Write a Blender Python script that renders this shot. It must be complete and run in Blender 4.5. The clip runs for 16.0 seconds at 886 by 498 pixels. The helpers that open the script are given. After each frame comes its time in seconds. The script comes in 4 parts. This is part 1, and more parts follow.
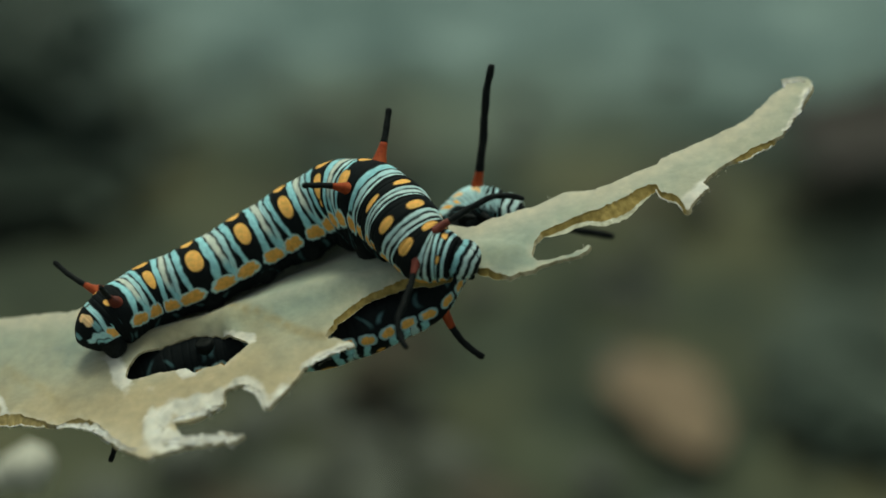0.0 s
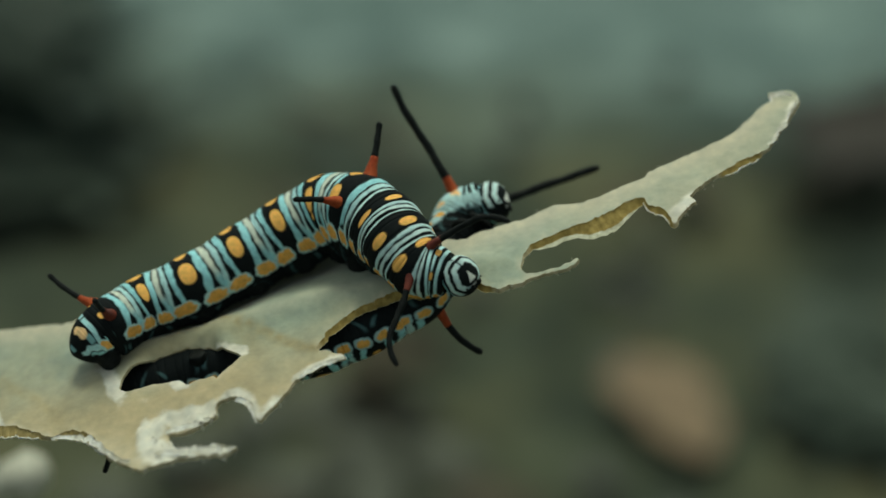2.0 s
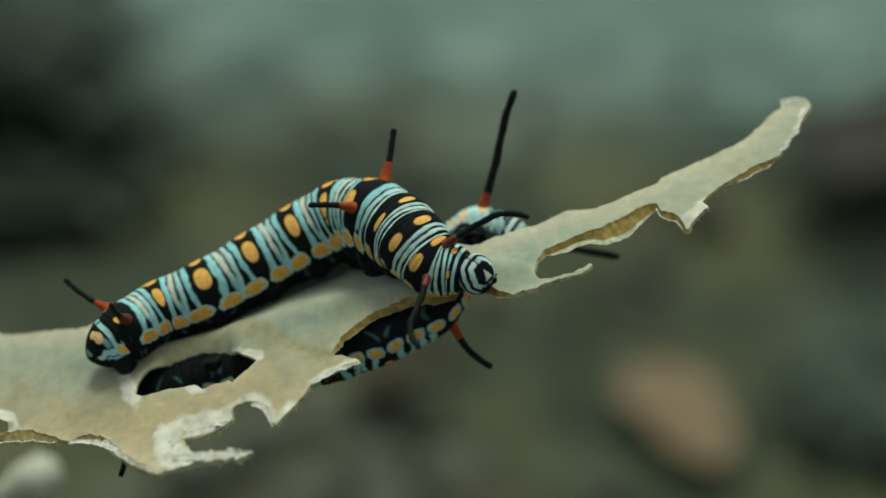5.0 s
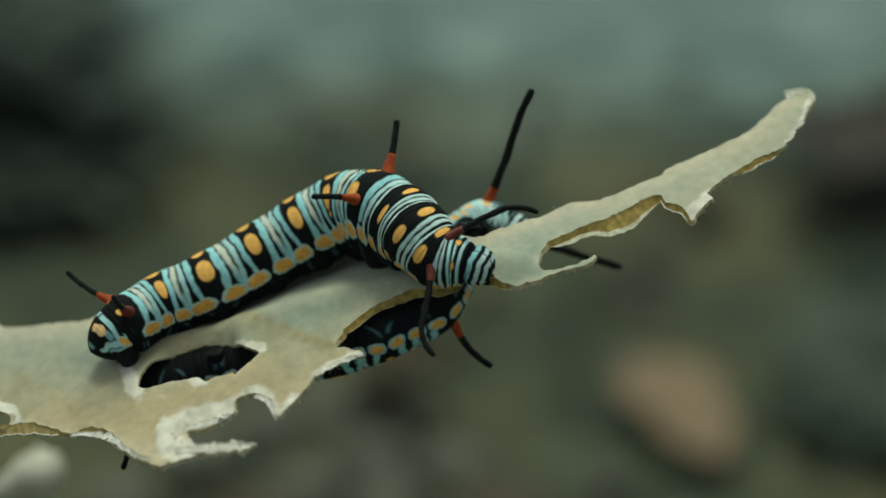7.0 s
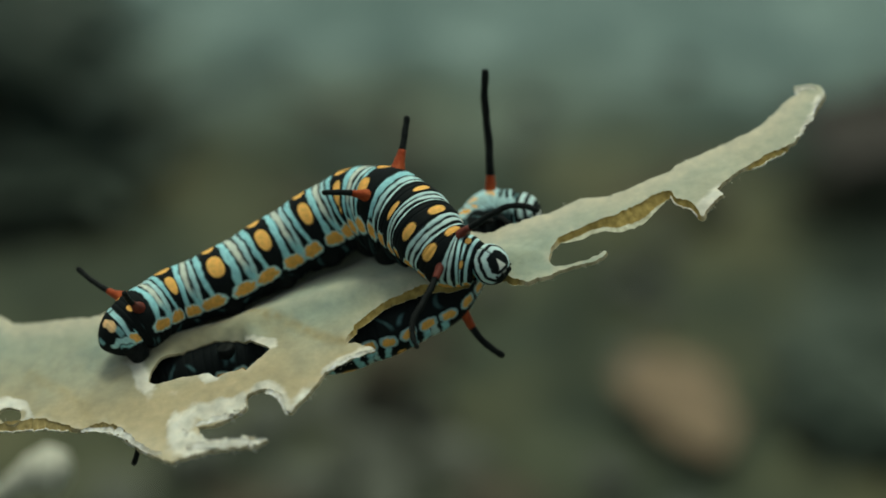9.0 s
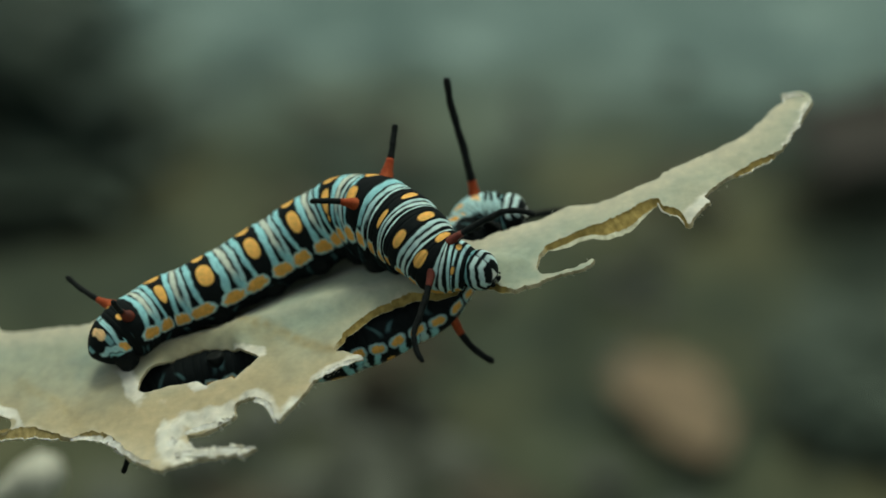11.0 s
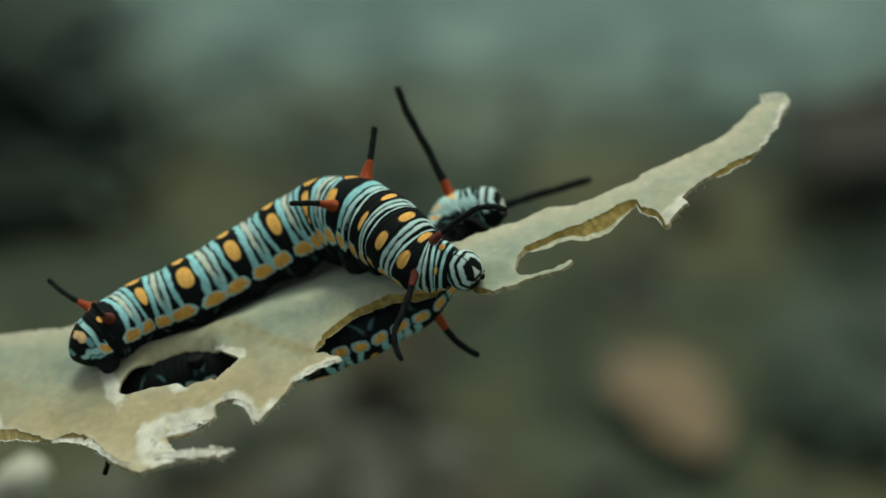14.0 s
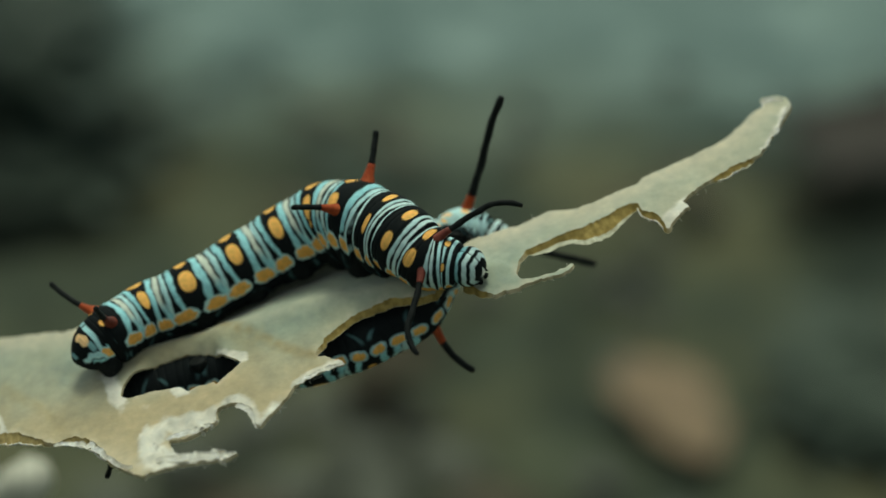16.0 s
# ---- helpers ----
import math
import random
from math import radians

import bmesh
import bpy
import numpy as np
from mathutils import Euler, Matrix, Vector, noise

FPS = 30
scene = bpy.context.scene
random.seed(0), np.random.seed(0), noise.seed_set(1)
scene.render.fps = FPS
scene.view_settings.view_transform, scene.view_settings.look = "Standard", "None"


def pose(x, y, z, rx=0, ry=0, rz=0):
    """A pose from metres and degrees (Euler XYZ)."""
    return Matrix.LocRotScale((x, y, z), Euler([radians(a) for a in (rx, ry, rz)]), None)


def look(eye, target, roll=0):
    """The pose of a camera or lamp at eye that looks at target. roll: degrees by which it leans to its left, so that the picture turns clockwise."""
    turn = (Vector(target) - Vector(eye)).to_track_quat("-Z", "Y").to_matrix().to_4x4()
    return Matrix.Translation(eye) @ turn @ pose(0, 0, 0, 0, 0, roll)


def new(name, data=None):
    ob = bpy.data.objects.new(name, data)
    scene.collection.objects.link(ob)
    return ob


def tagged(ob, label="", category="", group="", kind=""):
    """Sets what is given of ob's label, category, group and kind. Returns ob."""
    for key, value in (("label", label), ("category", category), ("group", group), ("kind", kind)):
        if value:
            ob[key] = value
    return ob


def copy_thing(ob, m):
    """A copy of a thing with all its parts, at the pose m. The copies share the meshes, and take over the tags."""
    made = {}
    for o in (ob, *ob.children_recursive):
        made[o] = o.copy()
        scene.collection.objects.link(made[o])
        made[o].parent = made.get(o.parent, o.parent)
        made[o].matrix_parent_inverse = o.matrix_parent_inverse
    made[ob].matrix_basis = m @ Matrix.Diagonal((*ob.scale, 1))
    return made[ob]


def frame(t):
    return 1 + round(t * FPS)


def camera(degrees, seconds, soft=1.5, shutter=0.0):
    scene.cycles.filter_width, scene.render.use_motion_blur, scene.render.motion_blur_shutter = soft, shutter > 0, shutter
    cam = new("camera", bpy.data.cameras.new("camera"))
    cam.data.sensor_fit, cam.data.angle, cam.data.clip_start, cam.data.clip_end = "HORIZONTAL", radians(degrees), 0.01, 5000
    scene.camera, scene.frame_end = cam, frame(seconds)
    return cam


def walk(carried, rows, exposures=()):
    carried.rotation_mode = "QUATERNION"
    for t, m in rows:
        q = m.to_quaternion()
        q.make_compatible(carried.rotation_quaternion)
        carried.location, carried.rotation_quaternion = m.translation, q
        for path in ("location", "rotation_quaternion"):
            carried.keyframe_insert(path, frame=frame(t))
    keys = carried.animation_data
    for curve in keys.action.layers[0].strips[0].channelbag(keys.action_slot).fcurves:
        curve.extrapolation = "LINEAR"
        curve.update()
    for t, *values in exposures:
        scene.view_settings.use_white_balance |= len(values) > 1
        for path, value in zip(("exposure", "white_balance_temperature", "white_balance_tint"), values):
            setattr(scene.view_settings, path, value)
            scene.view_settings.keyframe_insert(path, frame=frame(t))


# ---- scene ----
cam = camera(30.0, 16.0, soft=1.7)
# a close-up lens, wide open: only the leaf and what sits on it are sharp
REACH = 133.0  # millimetres from the lens to the plane in focus
EYE = (0.0, -0.1205, 0.4062)
CAM = look(EYE, (0.0, 0.0, 0.35))
cam.data.dof.use_dof = True
cam.data.dof.focus_distance = 0.1317
cam.data.dof.aperture_fstop = 12.5
cam.data.dof.aperture_blades = 0
# held by hand: it turns by a fraction of a degree, to the left and upwards
TURNS = [
    (0, 0.0, 0.0), (0.5, 0.06, -0.02), (1, 0.06, 0.02), (1.5, 0.06, 0.06), (2, 0.0, 0.04), (2.5, 0.02, 0.12), (3, 0.10, 0.18),
    (3.5, 0.16, 0.24), (4, 0.27, 0.33), (4.5, 0.37, 0.41), (4.7, 0.38, 0.38), (6.8, 0.39, 0.13), (7, 0.39, 0.10), (7.5, 0.45, -0.06), (8, 0.49, -0.12), (8.5, 0.43, -0.12),
    (9, 0.37, -0.06), (9.5, 0.33, 0.0), (10, 0.29, 0.04), (10.2, 0.28, 0.04), (12.3, 0.07, -0.09), (12.5, 0.06, -0.10), (13, 0.06, -0.06), (13.5, 0.08, 0.0), (14, 0.06, -0.06),
    (14.5, 0.08, 0.0), (15, 0.08, 0.02), (15.5, 0.08, 0.06), (16, 0.08, 0.12),
]
# its exposure drifts a little as the leaf sinks in the picture
BRIGHTENS = [(0, -0.08), (2, -0.06), (3, -0.01), (4, 0.05), (4.5, 0.04), (7, -0.01), (8, -0.06), (10, -0.05), (12.5, -0.03), (16, 0.01)]
HELD = {t: CAM @ Matrix.Rotation(radians(left), 4, "Y") @ Matrix.Rotation(radians(up), 4, "X") for t, left, up in TURNS}
walk(cam, list(HELD.items()), exposures=[(t, v, 6910, -11) for t, v in BRIGHTENS])

# ---- daylight: an overcast sky ----
world = bpy.data.worlds.new("overcast_sky")
scene.world = world
world.use_nodes = True
wn, wl = world.node_tree.nodes, world.node_tree.links
sky = wn.new("ShaderNodeTexSky")
sky.sky_type, sky.sun_disc = "NISHITA", False
sky.sun_elevation, sky.sun_rotation = radians(71), radians(0)
sky.dust_density, sky.ozone_density = 3.0, 1.5
veil = wn.new("ShaderNodeHueSaturation")
veil.inputs["Saturation"].default_value = 0.35
wl.new(sky.outputs["Color"], veil.inputs["Color"])
wl.new(veil.outputs["Color"], wn["Background"].inputs["Color"])
wn["Background"].inputs["Strength"].default_value = 0.10
sun = new("sun", bpy.data.lights.new("sun", "SUN"))
sun.data.energy, sun.data.angle, sun.data.color = 1.6, radians(18), (1.0, 0.96, 0.88)
sun.matrix_basis = look((0.0, 0.34, 1.0), (0, 0, 0))

# The stage: x right, y away from the lens, z up across the picture, in millimetres from the point in focus.
STAGE = CAM @ Matrix(((1, 0, 0, 0), (0, 0, 1, 0), (0, -1, 0, -REACH / 1000), (0, 0, 0, 1)))
KX, KZ = -0.4, 1.2  # the leaf's slope in the stage


def mm(m):
    """A pose in millimetres, in metres."""
    m = m.copy()
    m.translation = m.translation / 1000
    return m


def on_stage(x, y, z):
    return STAGE @ mm(Matrix.Translation((x, y, z)))


# ---- materials ----
def material(name, rough=0.6, coat=0.0, sub=0.0):
    m = bpy.data.materials.new(name)
    m.use_nodes = True
    b = m.node_tree.nodes["Principled BSDF"]
    b.inputs["Roughness"].default_value = rough
    b.inputs["Coat Weight"].default_value = coat
    b.inputs["Subsurface Weight"].default_value = sub
    b.inputs["Subsurface Radius"].default_value = (0.0012, 0.0009, 0.0005)
    b.inputs["Subsurface Scale"].default_value = 0.5
    return m, m.node_tree.nodes, m.node_tree.links, b


def texture(n, l, scale, detail=4.0, kind="Object"):
    co = n.new("ShaderNodeTexCoord")
    tx = n.new("ShaderNodeTexNoise")
    tx.inputs["Scale"].default_value, tx.inputs["Detail"].default_value = scale, detail
    l.new(co.outputs[kind], tx.inputs["Vector"])
    return tx.outputs["Fac"]


def ramp(n, l, fac, stops):
    r = n.new("ShaderNodeValToRGB")
    while len(r.color_ramp.elements) < len(stops):
        r.color_ramp.elements.new(0.5)
    for e, (p, c) in zip(r.color_ramp.elements, stops):
        e.position, e.color = p, (*c, 1)
    l.new(fac, r.inputs["Fac"])
    return r.outputs["Color"]


def mix(n, l, fac, a, b, how="MIX"):
    x = n.new("ShaderNodeMix")
    x.data_type, x.blend_type = "RGBA", how
    for s, v in ((0, fac), (6, a), (7, b)):
        if isinstance(v, (int, float)):
            x.inputs[s].default_value = v
        elif isinstance(v, tuple):
            x.inputs[s].default_value = (*v, 1)
        else:
            l.new(v, x.inputs[s])
    return x.outputs[2]


def relief(n, l, b, height, depth, strength=0.6):
    k = n.new("ShaderNodeBump")
    k.inputs["Distance"].default_value, k.inputs["Strength"].default_value = depth, strength
    l.new(height, k.inputs["Height"])
    l.new(k.outputs["Normal"], b.inputs["Normal"])


def noisy(name, lo, hi, scale, rough=0.7, bump=0.0001, fine=6.0, coat=0.0, sub=0.0, gloss=0.3):
    """Two tones in broad stains, with a finer grain and a fine relief."""
    m, n, l, b = material(name, rough, coat, sub)
    b.inputs["Specular IOR Level"].default_value = gloss
    broad = ramp(n, l, texture(n, l, scale), [(0.32, lo), (0.68, hi)])
    grain = texture(n, l, scale * fine, 5.0)
    shade = ramp(n, l, grain, [(0.3, (0.72, 0.72, 0.72)), (0.7, (1.12, 1.12, 1.12))])
    l.new(mix(n, l, 1.0, broad, shade, "MULTIPLY"), b.inputs["Base Color"])
    relief(n, l, b, grain, bump)
    return m


def leaf_material():
    m, n, l, b = material("downy_leaf", 0.85, 0.0, 0.06)
    b.inputs["Sheen Weight"].default_value = 0.25
    b.inputs["Specular IOR Level"].default_value = 0.2
    fresh = ramp(n, l, texture(n, l, 75), [(0.32, (0.27, 0.35, 0.322)), (0.52, (0.33, 0.382, 0.315)), (0.72, (0.385, 0.392, 0.295))])
    dry = ramp(n, l, texture(n, l, 110), [(0.3, (0.395, 0.338, 0.215)), (0.7, (0.485, 0.402, 0.255))])
    # the blade dries tan from its torn near side inwards
    co = n.new("ShaderNodeTexCoord")
    sep = n.new("ShaderNodeSeparateXYZ")
    l.new(co.outputs["Object"], sep.inputs[0])
    far = n.new("ShaderNodeMath")
    far.operation = "MULTIPLY_ADD"
    far.inputs[1].default_value, far.inputs[2].default_value = 0.12, 0.0
    l.new(sep.outputs["X"], far.inputs[0])
    sub = n.new("ShaderNodeMath")
    sub.operation = "SUBTRACT"
    l.new(far.outputs[0], sub.inputs[0])
    l.new(sep.outputs["Z"], sub.inputs[1])
    wob = n.new("ShaderNodeMath")
    wob.operation = "MULTIPLY_ADD"
    wob.inputs[1].default_value = 0.009
    l.new(texture(n, l, 130), wob.inputs[0])
    l.new(sub.outputs[0], wob.inputs[2])
    where = n.new("ShaderNodeMapRange")
    where.interpolation_type = "SMOOTHSTEP"
    where.inputs["From Min"].default_value, where.inputs["From Max"].default_value = 0.0060, 0.0135
    l.new(wob.outputs[0], where.inputs["Value"])
    broad = mix(n, l, where.outputs["Result"], fresh, dry)
    # down is thickest, and palest, along the hem; the midrib's highlight is painted in
    hem_and_highlight = n.new("ShaderNodeAttribute")
    hem_and_highlight.attribute_name = "hem_and_highlight"
    broad = mix(n, l, hem_and_highlight.outputs["Fac"], broad, (0.63, 0.57, 0.445))
    # veins, dried streaks and a broad band by the large hole, tan
    tan_mark = n.new("ShaderNodeAttribute")
    tan_mark.attribute_name = "tan_mark"
    broad = mix(n, l, tan_mark.outputs["Fac"], broad, (0.33, 0.27, 0.14))
    # torn white film, in ragged patches
    film = n.new("ShaderNodeAttribute")
    film.attribute_name = "film"
    torn = n.new("ShaderNodeMath")
    torn.operation = "MULTIPLY_ADD"
    torn.inputs[1].default_value = 1.6
    l.new(texture(n, l, 330, 4.0), torn.inputs[0])
    l.new(film.outputs["Fac"], torn.inputs[2])
    where = n.new("ShaderNodeMapRange")
    where.interpolation_type = "SMOOTHSTEP"
    where.inputs["From Min"].default_value, where.inputs["From Max"].default_value = 1.15, 1.5
    l.new(torn.outputs[0], where.inputs["Value"])
    husk = ramp(n, l, texture(n, l, 420, 3.0), [(0.36, (0.52, 0.50, 0.44)), (0.5, (0.69, 0.66, 0.59)), (0.7, (0.79, 0.77, 0.70))])
    broad = mix(n, l, where.outputs["Result"], broad, husk)
    blot = ramp(n, l, texture(n, l, 330, 5.0), [(0.35, (0.92, 0.93, 0.92)), (0.65, (1.05, 1.05, 1.03))])
    broad = mix(n, l, 1.0, broad, blot, "MULTIPLY")
    fine = texture(n, l, 1100, 6.0)
    shade = ramp(n, l, fine, [(0.3, (0.86, 0.88, 0.88)), (0.7, (1.09, 1.07, 1.04))])
    l.new(mix(n, l, 1.0, broad, shade, "MULTIPLY"), b.inputs["Base Color"])
    relief(n, l, b, texture(n, l, 2600, 4.0), 0.00006, 0.5)
    return m


def skin_material():
    """The caterpillar's own pigment, stored on its skin, with a velvety grain."""
    m, n, l, b = material("caterpillar_skin", 0.65, 0.0, 0.03)
    b.inputs["Specular IOR Level"].default_value = 0.04
    p = n.new("ShaderNodeAttribute")
    p.attribute_name = "pigment"
    shade = ramp(n, l, texture(n, l, 2500, 4.0), [(0.3, (0.8, 0.82, 0.84)), (0.7, (1.1, 1.08, 1.05))])
    l.new(mix(n, l, 1.0, p.outputs["Color"], shade, "MULTIPLY"), b.inputs["Base Color"])
    relief(n, l, b, texture(n, l, 4200, 3.0), 0.00004, 0.5)
    return m


def cut_material():
    """Bare leaf flesh: olive-brown where the bite is fresh, drying to tan."""
    m, n, l, b = material("chewed_leaf_flesh", 0.8)
    b.inputs["Specular IOR Level"].default_value = 0.2
    p = n.new("ShaderNodeAttribute")
    p.attribute_name = "pigment"
    grain = texture(n, l, 1800, 5.0)
    shade = ramp(n, l, grain, [(0.3, (0.6, 0.58, 0.5)), (0.7, (1.2, 1.2, 1.2))])
    l.new(mix(n, l, 1.0, p.outputs["Color"], shade, "MULTIPLY"), b.inputs["Base Color"])
    relief(n, l, b, grain, 0.0001)
    return m


def ground_material():
    """Damp soil, crossed behind the plant by a path of pale gravel with ragged borders."""
    m, n, l, b = material("soil_and_gravel", 0.95)
    b.inputs["Specular IOR Level"].default_value = 0.15
    soil = ramp(n, l, texture(n, l, 6.5, 3.0), [(0.36, (0.037, 0.049, 0.037)), (0.5, (0.066, 0.076, 0.049)), (0.64, (0.106, 0.106, 0.062))])
    gravel = ramp(n, l, texture(n, l, 8), [(0.34, (0.085, 0.132, 0.128)), (0.66, (0.21, 0.285, 0.275))])
    co = n.new("ShaderNodeTexCoord")
    warp = texture(n, l, 4, 3.0)
    across = n.new("ShaderNodeVectorMath")
    across.operation = "DOT_PRODUCT"
    across.inputs[1].default_value = (0.12, 0.993, 0.0)
    l.new(co.outputs["Object"], across.inputs[0])
    shift = n.new("ShaderNodeMath")
    shift.operation = "SUBTRACT"
    shift.inputs[1].default_value = 2.06
    l.new(across.outputs["Value"], shift.inputs[0])
    away = n.new("ShaderNodeMath")
    away.operation = "ABSOLUTE"
    l.new(shift.outputs[0], away.inputs[0])
    rim = n.new("ShaderNodeMath")
    rim.operation = "MULTIPLY_ADD"
    rim.inputs[1].default_value = -0.3
    l.new(warp, rim.inputs[0])
    l.new(away.outputs[0], rim.inputs[2])
    both = n.new("ShaderNodeMapRange")
    both.interpolation_type = "SMOOTHSTEP"
    both.inputs["From Min"].default_value, both.inputs["From Max"].default_value = 1.05, 0.68
    l.new(rim.outputs[0], both.inputs["Value"])
    grain = texture(n, l, 140, 5.0)
    shade = ramp(n, l, grain, [(0.3, (0.7, 0.7, 0.7)), (0.7, (1.15, 1.15, 1.15))])
    clods = ramp(n, l, texture(n, l, 21, 2.0), [(0.34, (0.66, 0.70, 0.72)), (0.66, (1.34, 1.31, 1.28))])
    base = mix(n, l, 1.0, mix(n, l, both.outputs[0], soil, gravel), clods, "MULTIPLY")
    l.new(mix(n, l, 1.0, base, shade, "MULTIPLY"), b.inputs["Base Color"])
    relief(n, l, b, grain, 0.004)
    return m


LEAF = leaf_material()
SOIL = ground_material()
SKIN = skin_material()
CUT = cut_material()
FRAY = noisy("torn_white_down", (0.54, 0.50, 0.41), (0.84, 0.82, 0.73), 520, 0.9, 0.00002, 4, 0, 0.3)
VEIN = noisy("pale_vein", (0.57, 0.58, 0.46), (0.64, 0.63, 0.50), 120, 0.85, 0.00001)
BLACK = noisy("black_velvet", (0.008, 0.010, 0.010), (0.018, 0.021, 0.021), 1500, 0.5, 0.00004, gloss=0.05)
RED = noisy("dark_red_horn", (0.29, 0.045, 0.016), (0.47, 0.105, 0.036), 900, 0.6, 0.00004, gloss=0.12)
MAROON = noisy("maroon_horn", (0.11, 0.022, 0.015), (0.21, 0.045, 0.028), 900, 0.5, 0.00004)
PALE = noisy("cream_leaf_back", (0.50, 0.49, 0.41), (0.66, 0.65, 0.55), 160, 0.9, 0.0001)
STEM = noisy("downy_stem", (0.279, 0.344, 0.246), (0.377, 0.41, 0.295), 120, 0.85, 0.0002)
WEED = noisy("dark_weed", (0.032, 0.054, 0.043), (0.062, 0.092, 0.072), 30, 0.6, 0.0005)
DULLWEED = noisy("dull_weed", (0.045, 0.066, 0.05), (0.08, 0.105, 0.08), 30, 0.7, 0.0005)
MOSS = noisy("olive_moss", (0.0615, 0.0697, 0.0328), (0.115, 0.115, 0.0615), 25, 0.95, 0.001)
DEAD = noisy("dead_leaf", (0.18, 0.132, 0.086), (0.28, 0.206, 0.132), 40, 0.8, 0.0005)
BROWN = noisy("brown_litter", (0.068, 0.060, 0.042), (0.128, 0.108, 0.074), 40, 0.85, 0.0005)
DARKWOOD = noisy("wet_bark", (0.016, 0.015, 0.012), (0.042, 0.034, 0.026), 50, 0.7, 0.001)
PEBBLE = noisy("grey_pebble", (0.0574, 0.0615, 0.0574), (0.131, 0.135, 0.123), 60, 0.8, 0.0005)
PALESTONE = noisy("pale_grey_stone", (0.085, 0.092, 0.073), (0.15, 0.158, 0.128), 45, 0.85, 0.0005)


# ---- building ----
def part(name, verts, faces, mat, parent, at=(0, 0, 0), label="", pigment=None, smooth=True, scale=0.001):
    """One mesh object under a thing; verts in the thing's millimetres, at: where its own origin lies there."""
    v = (np.asarray(verts, float) - np.asarray(at, float)) * scale
    me = bpy.data.meshes.new(name)
    me.from_pydata(v.tolist(), [], faces if isinstance(faces, list) else faces.tolist())
    me.materials.append(mat)
    if pigment is not None:
        a = me.attributes.new("pigment", "FLOAT_COLOR", "POINT")
        rgba = np.ones((len(v), 4))
        rgba[:, :3] = pigment
        a.data.foreach_set("color", rgba.ravel())
    if smooth:
        me.polygons.foreach_set("use_smooth", [True] * len(me.polygons))
    me.update()
    ob = new(name, me)
    ob.parent = parent
    ob.location = Vector(at) * scale
    if label:
        tagged(ob, label)
    return ob


def thing(name, m, label, category, group="", kind=""):
    ob = new(name)
    ob.empty_display_size = 0.005
    ob.matrix_basis = m
    return tagged(ob, label, category, group, kind)


def grid_faces(rings, around, closed=True):
    i = np.arange(rings - 1)[:, None] * around
    j = np.arange(around if closed else around - 1)[None, :]
    k = (j + 1) % around
    return np.stack([i + j, i + k, i + around + k, i + around + j], -1).reshape(-1, 4)


def tube(path, radius, around=10):
    """A round tube along path, closed by points at both ends."""
    path = np.asarray(path, float)
    radius = np.broadcast_to(np.asarray(radius, float), (len(path),))
    tan = np.gradient(path, axis=0)
    tan /= np.linalg.norm(tan, axis=1)[:, None] + 1e-9
    ref = np.array((0.31, -0.87, 0.38)) if abs(tan[0] @ np.array((0.31, -0.87, 0.38))) < 0.9 else np.array((1.0, 0, 0))
    a = np.linspace(0, 2 * np.pi, around, endpoint=False)
    rows = []
    for p, t, r in zip(path, tan, radius):
        u = ref - t * (ref @ t)
        u /= np.linalg.norm(u)
        w = np.cross(t, u)
        rows.append(p + r * (np.cos(a)[:, None] * u + np.sin(a)[:, None] * w))
    v = np.concatenate(rows + [path[:1], path[-1:]])
    f = grid_faces(len(path), around).tolist()
    n = len(path) * around
    f += [[(j + 1) % around, j, n] for j in range(around)]
    f += [[n - around + j, n - around + (j + 1) % around, n + 1] for j in range(around)]
    return v, f


def smooth_noise(x, y, seed=0.0):
    return noise.noise((x, y, seed))


# ---- the plant: one half-eaten leaf on its stem ----
FAR_MARGIN = [
    (-55.5, -6.4), (-50.0, -5.8), (-44.1, -5.2), (-41.6, -5.1), (-39.8, -5.5), (-38.2, -6.1), (-34.1, -5.75), (-30.6, -5.3), (-27.8, -4.0),
    (-23.2, -1.9), (-16.1, 1.3), (-10.9, 3.8), (-6.9, 4.4), (-3.0, 2.6), (2.1, 1.7), (3.9, 2.2),
    (5.5, 2.8), (7.4, 3.4), (8.8, 4.2), (9.9, 4.6), (11.9, 4.8), (14.0, 5.4), (15.9, 6.3),
    (17.4, 6.8), (17.7, 7.2), (19.2, 8.0), (21.8, 9.2), (24.4, 10.3), (25.9, 11.4), (27.6, 12.9),
    (28.4, 13.4),
]
TIP_MARGIN = [
    (28.4, 14.1), (29.4, 14.3), (30.4, 14.2), (30.6, 13.4), (30.0, 12.5), (29.0, 11.3), (27.9, 9.9),
    (27.0, 9.0), (25.3, 8.4), (23.3, 7.3), (21.6, 6.1), (20.6, 5.2), (21.0, 4.7), (20.2, 4.2),
    (19.1, 3.0), (18.7, 3.8), (18.2, 4.3), (17.4, 4.5), (17.1, 5.2), (16.1, 5.0), (14.3, 4.1),
    (12.4, 3.3), (10.6, 2.7), (9.1, 2.0), (7.9, 1.3), (7.2, 0.3), (7.0, -0.6),
]
BITTEN_BAY = [
    (7.5, -1.0), (9.1, -0.6), (10.6, 0.0), (11.4, 0.4), (11.1, -0.1), (9.9, -0.6), (7.7, -1.3),
    (6.6, -1.7), (5.1, -2.2), (3.5, -1.6), (2.8, -1.5), (2.8, -0.4), (2.4, 0.0), (1.3, -0.9),
    (0.3, -1.9), (-1.1, -2.3), (-3.1, -2.4), (-4.6, -3.0), (-6.4, -3.8), (-7.7, -4.7), (-8.5, -5.5),
    (-8.9, -6.3), (-9.1, -6.8),
]
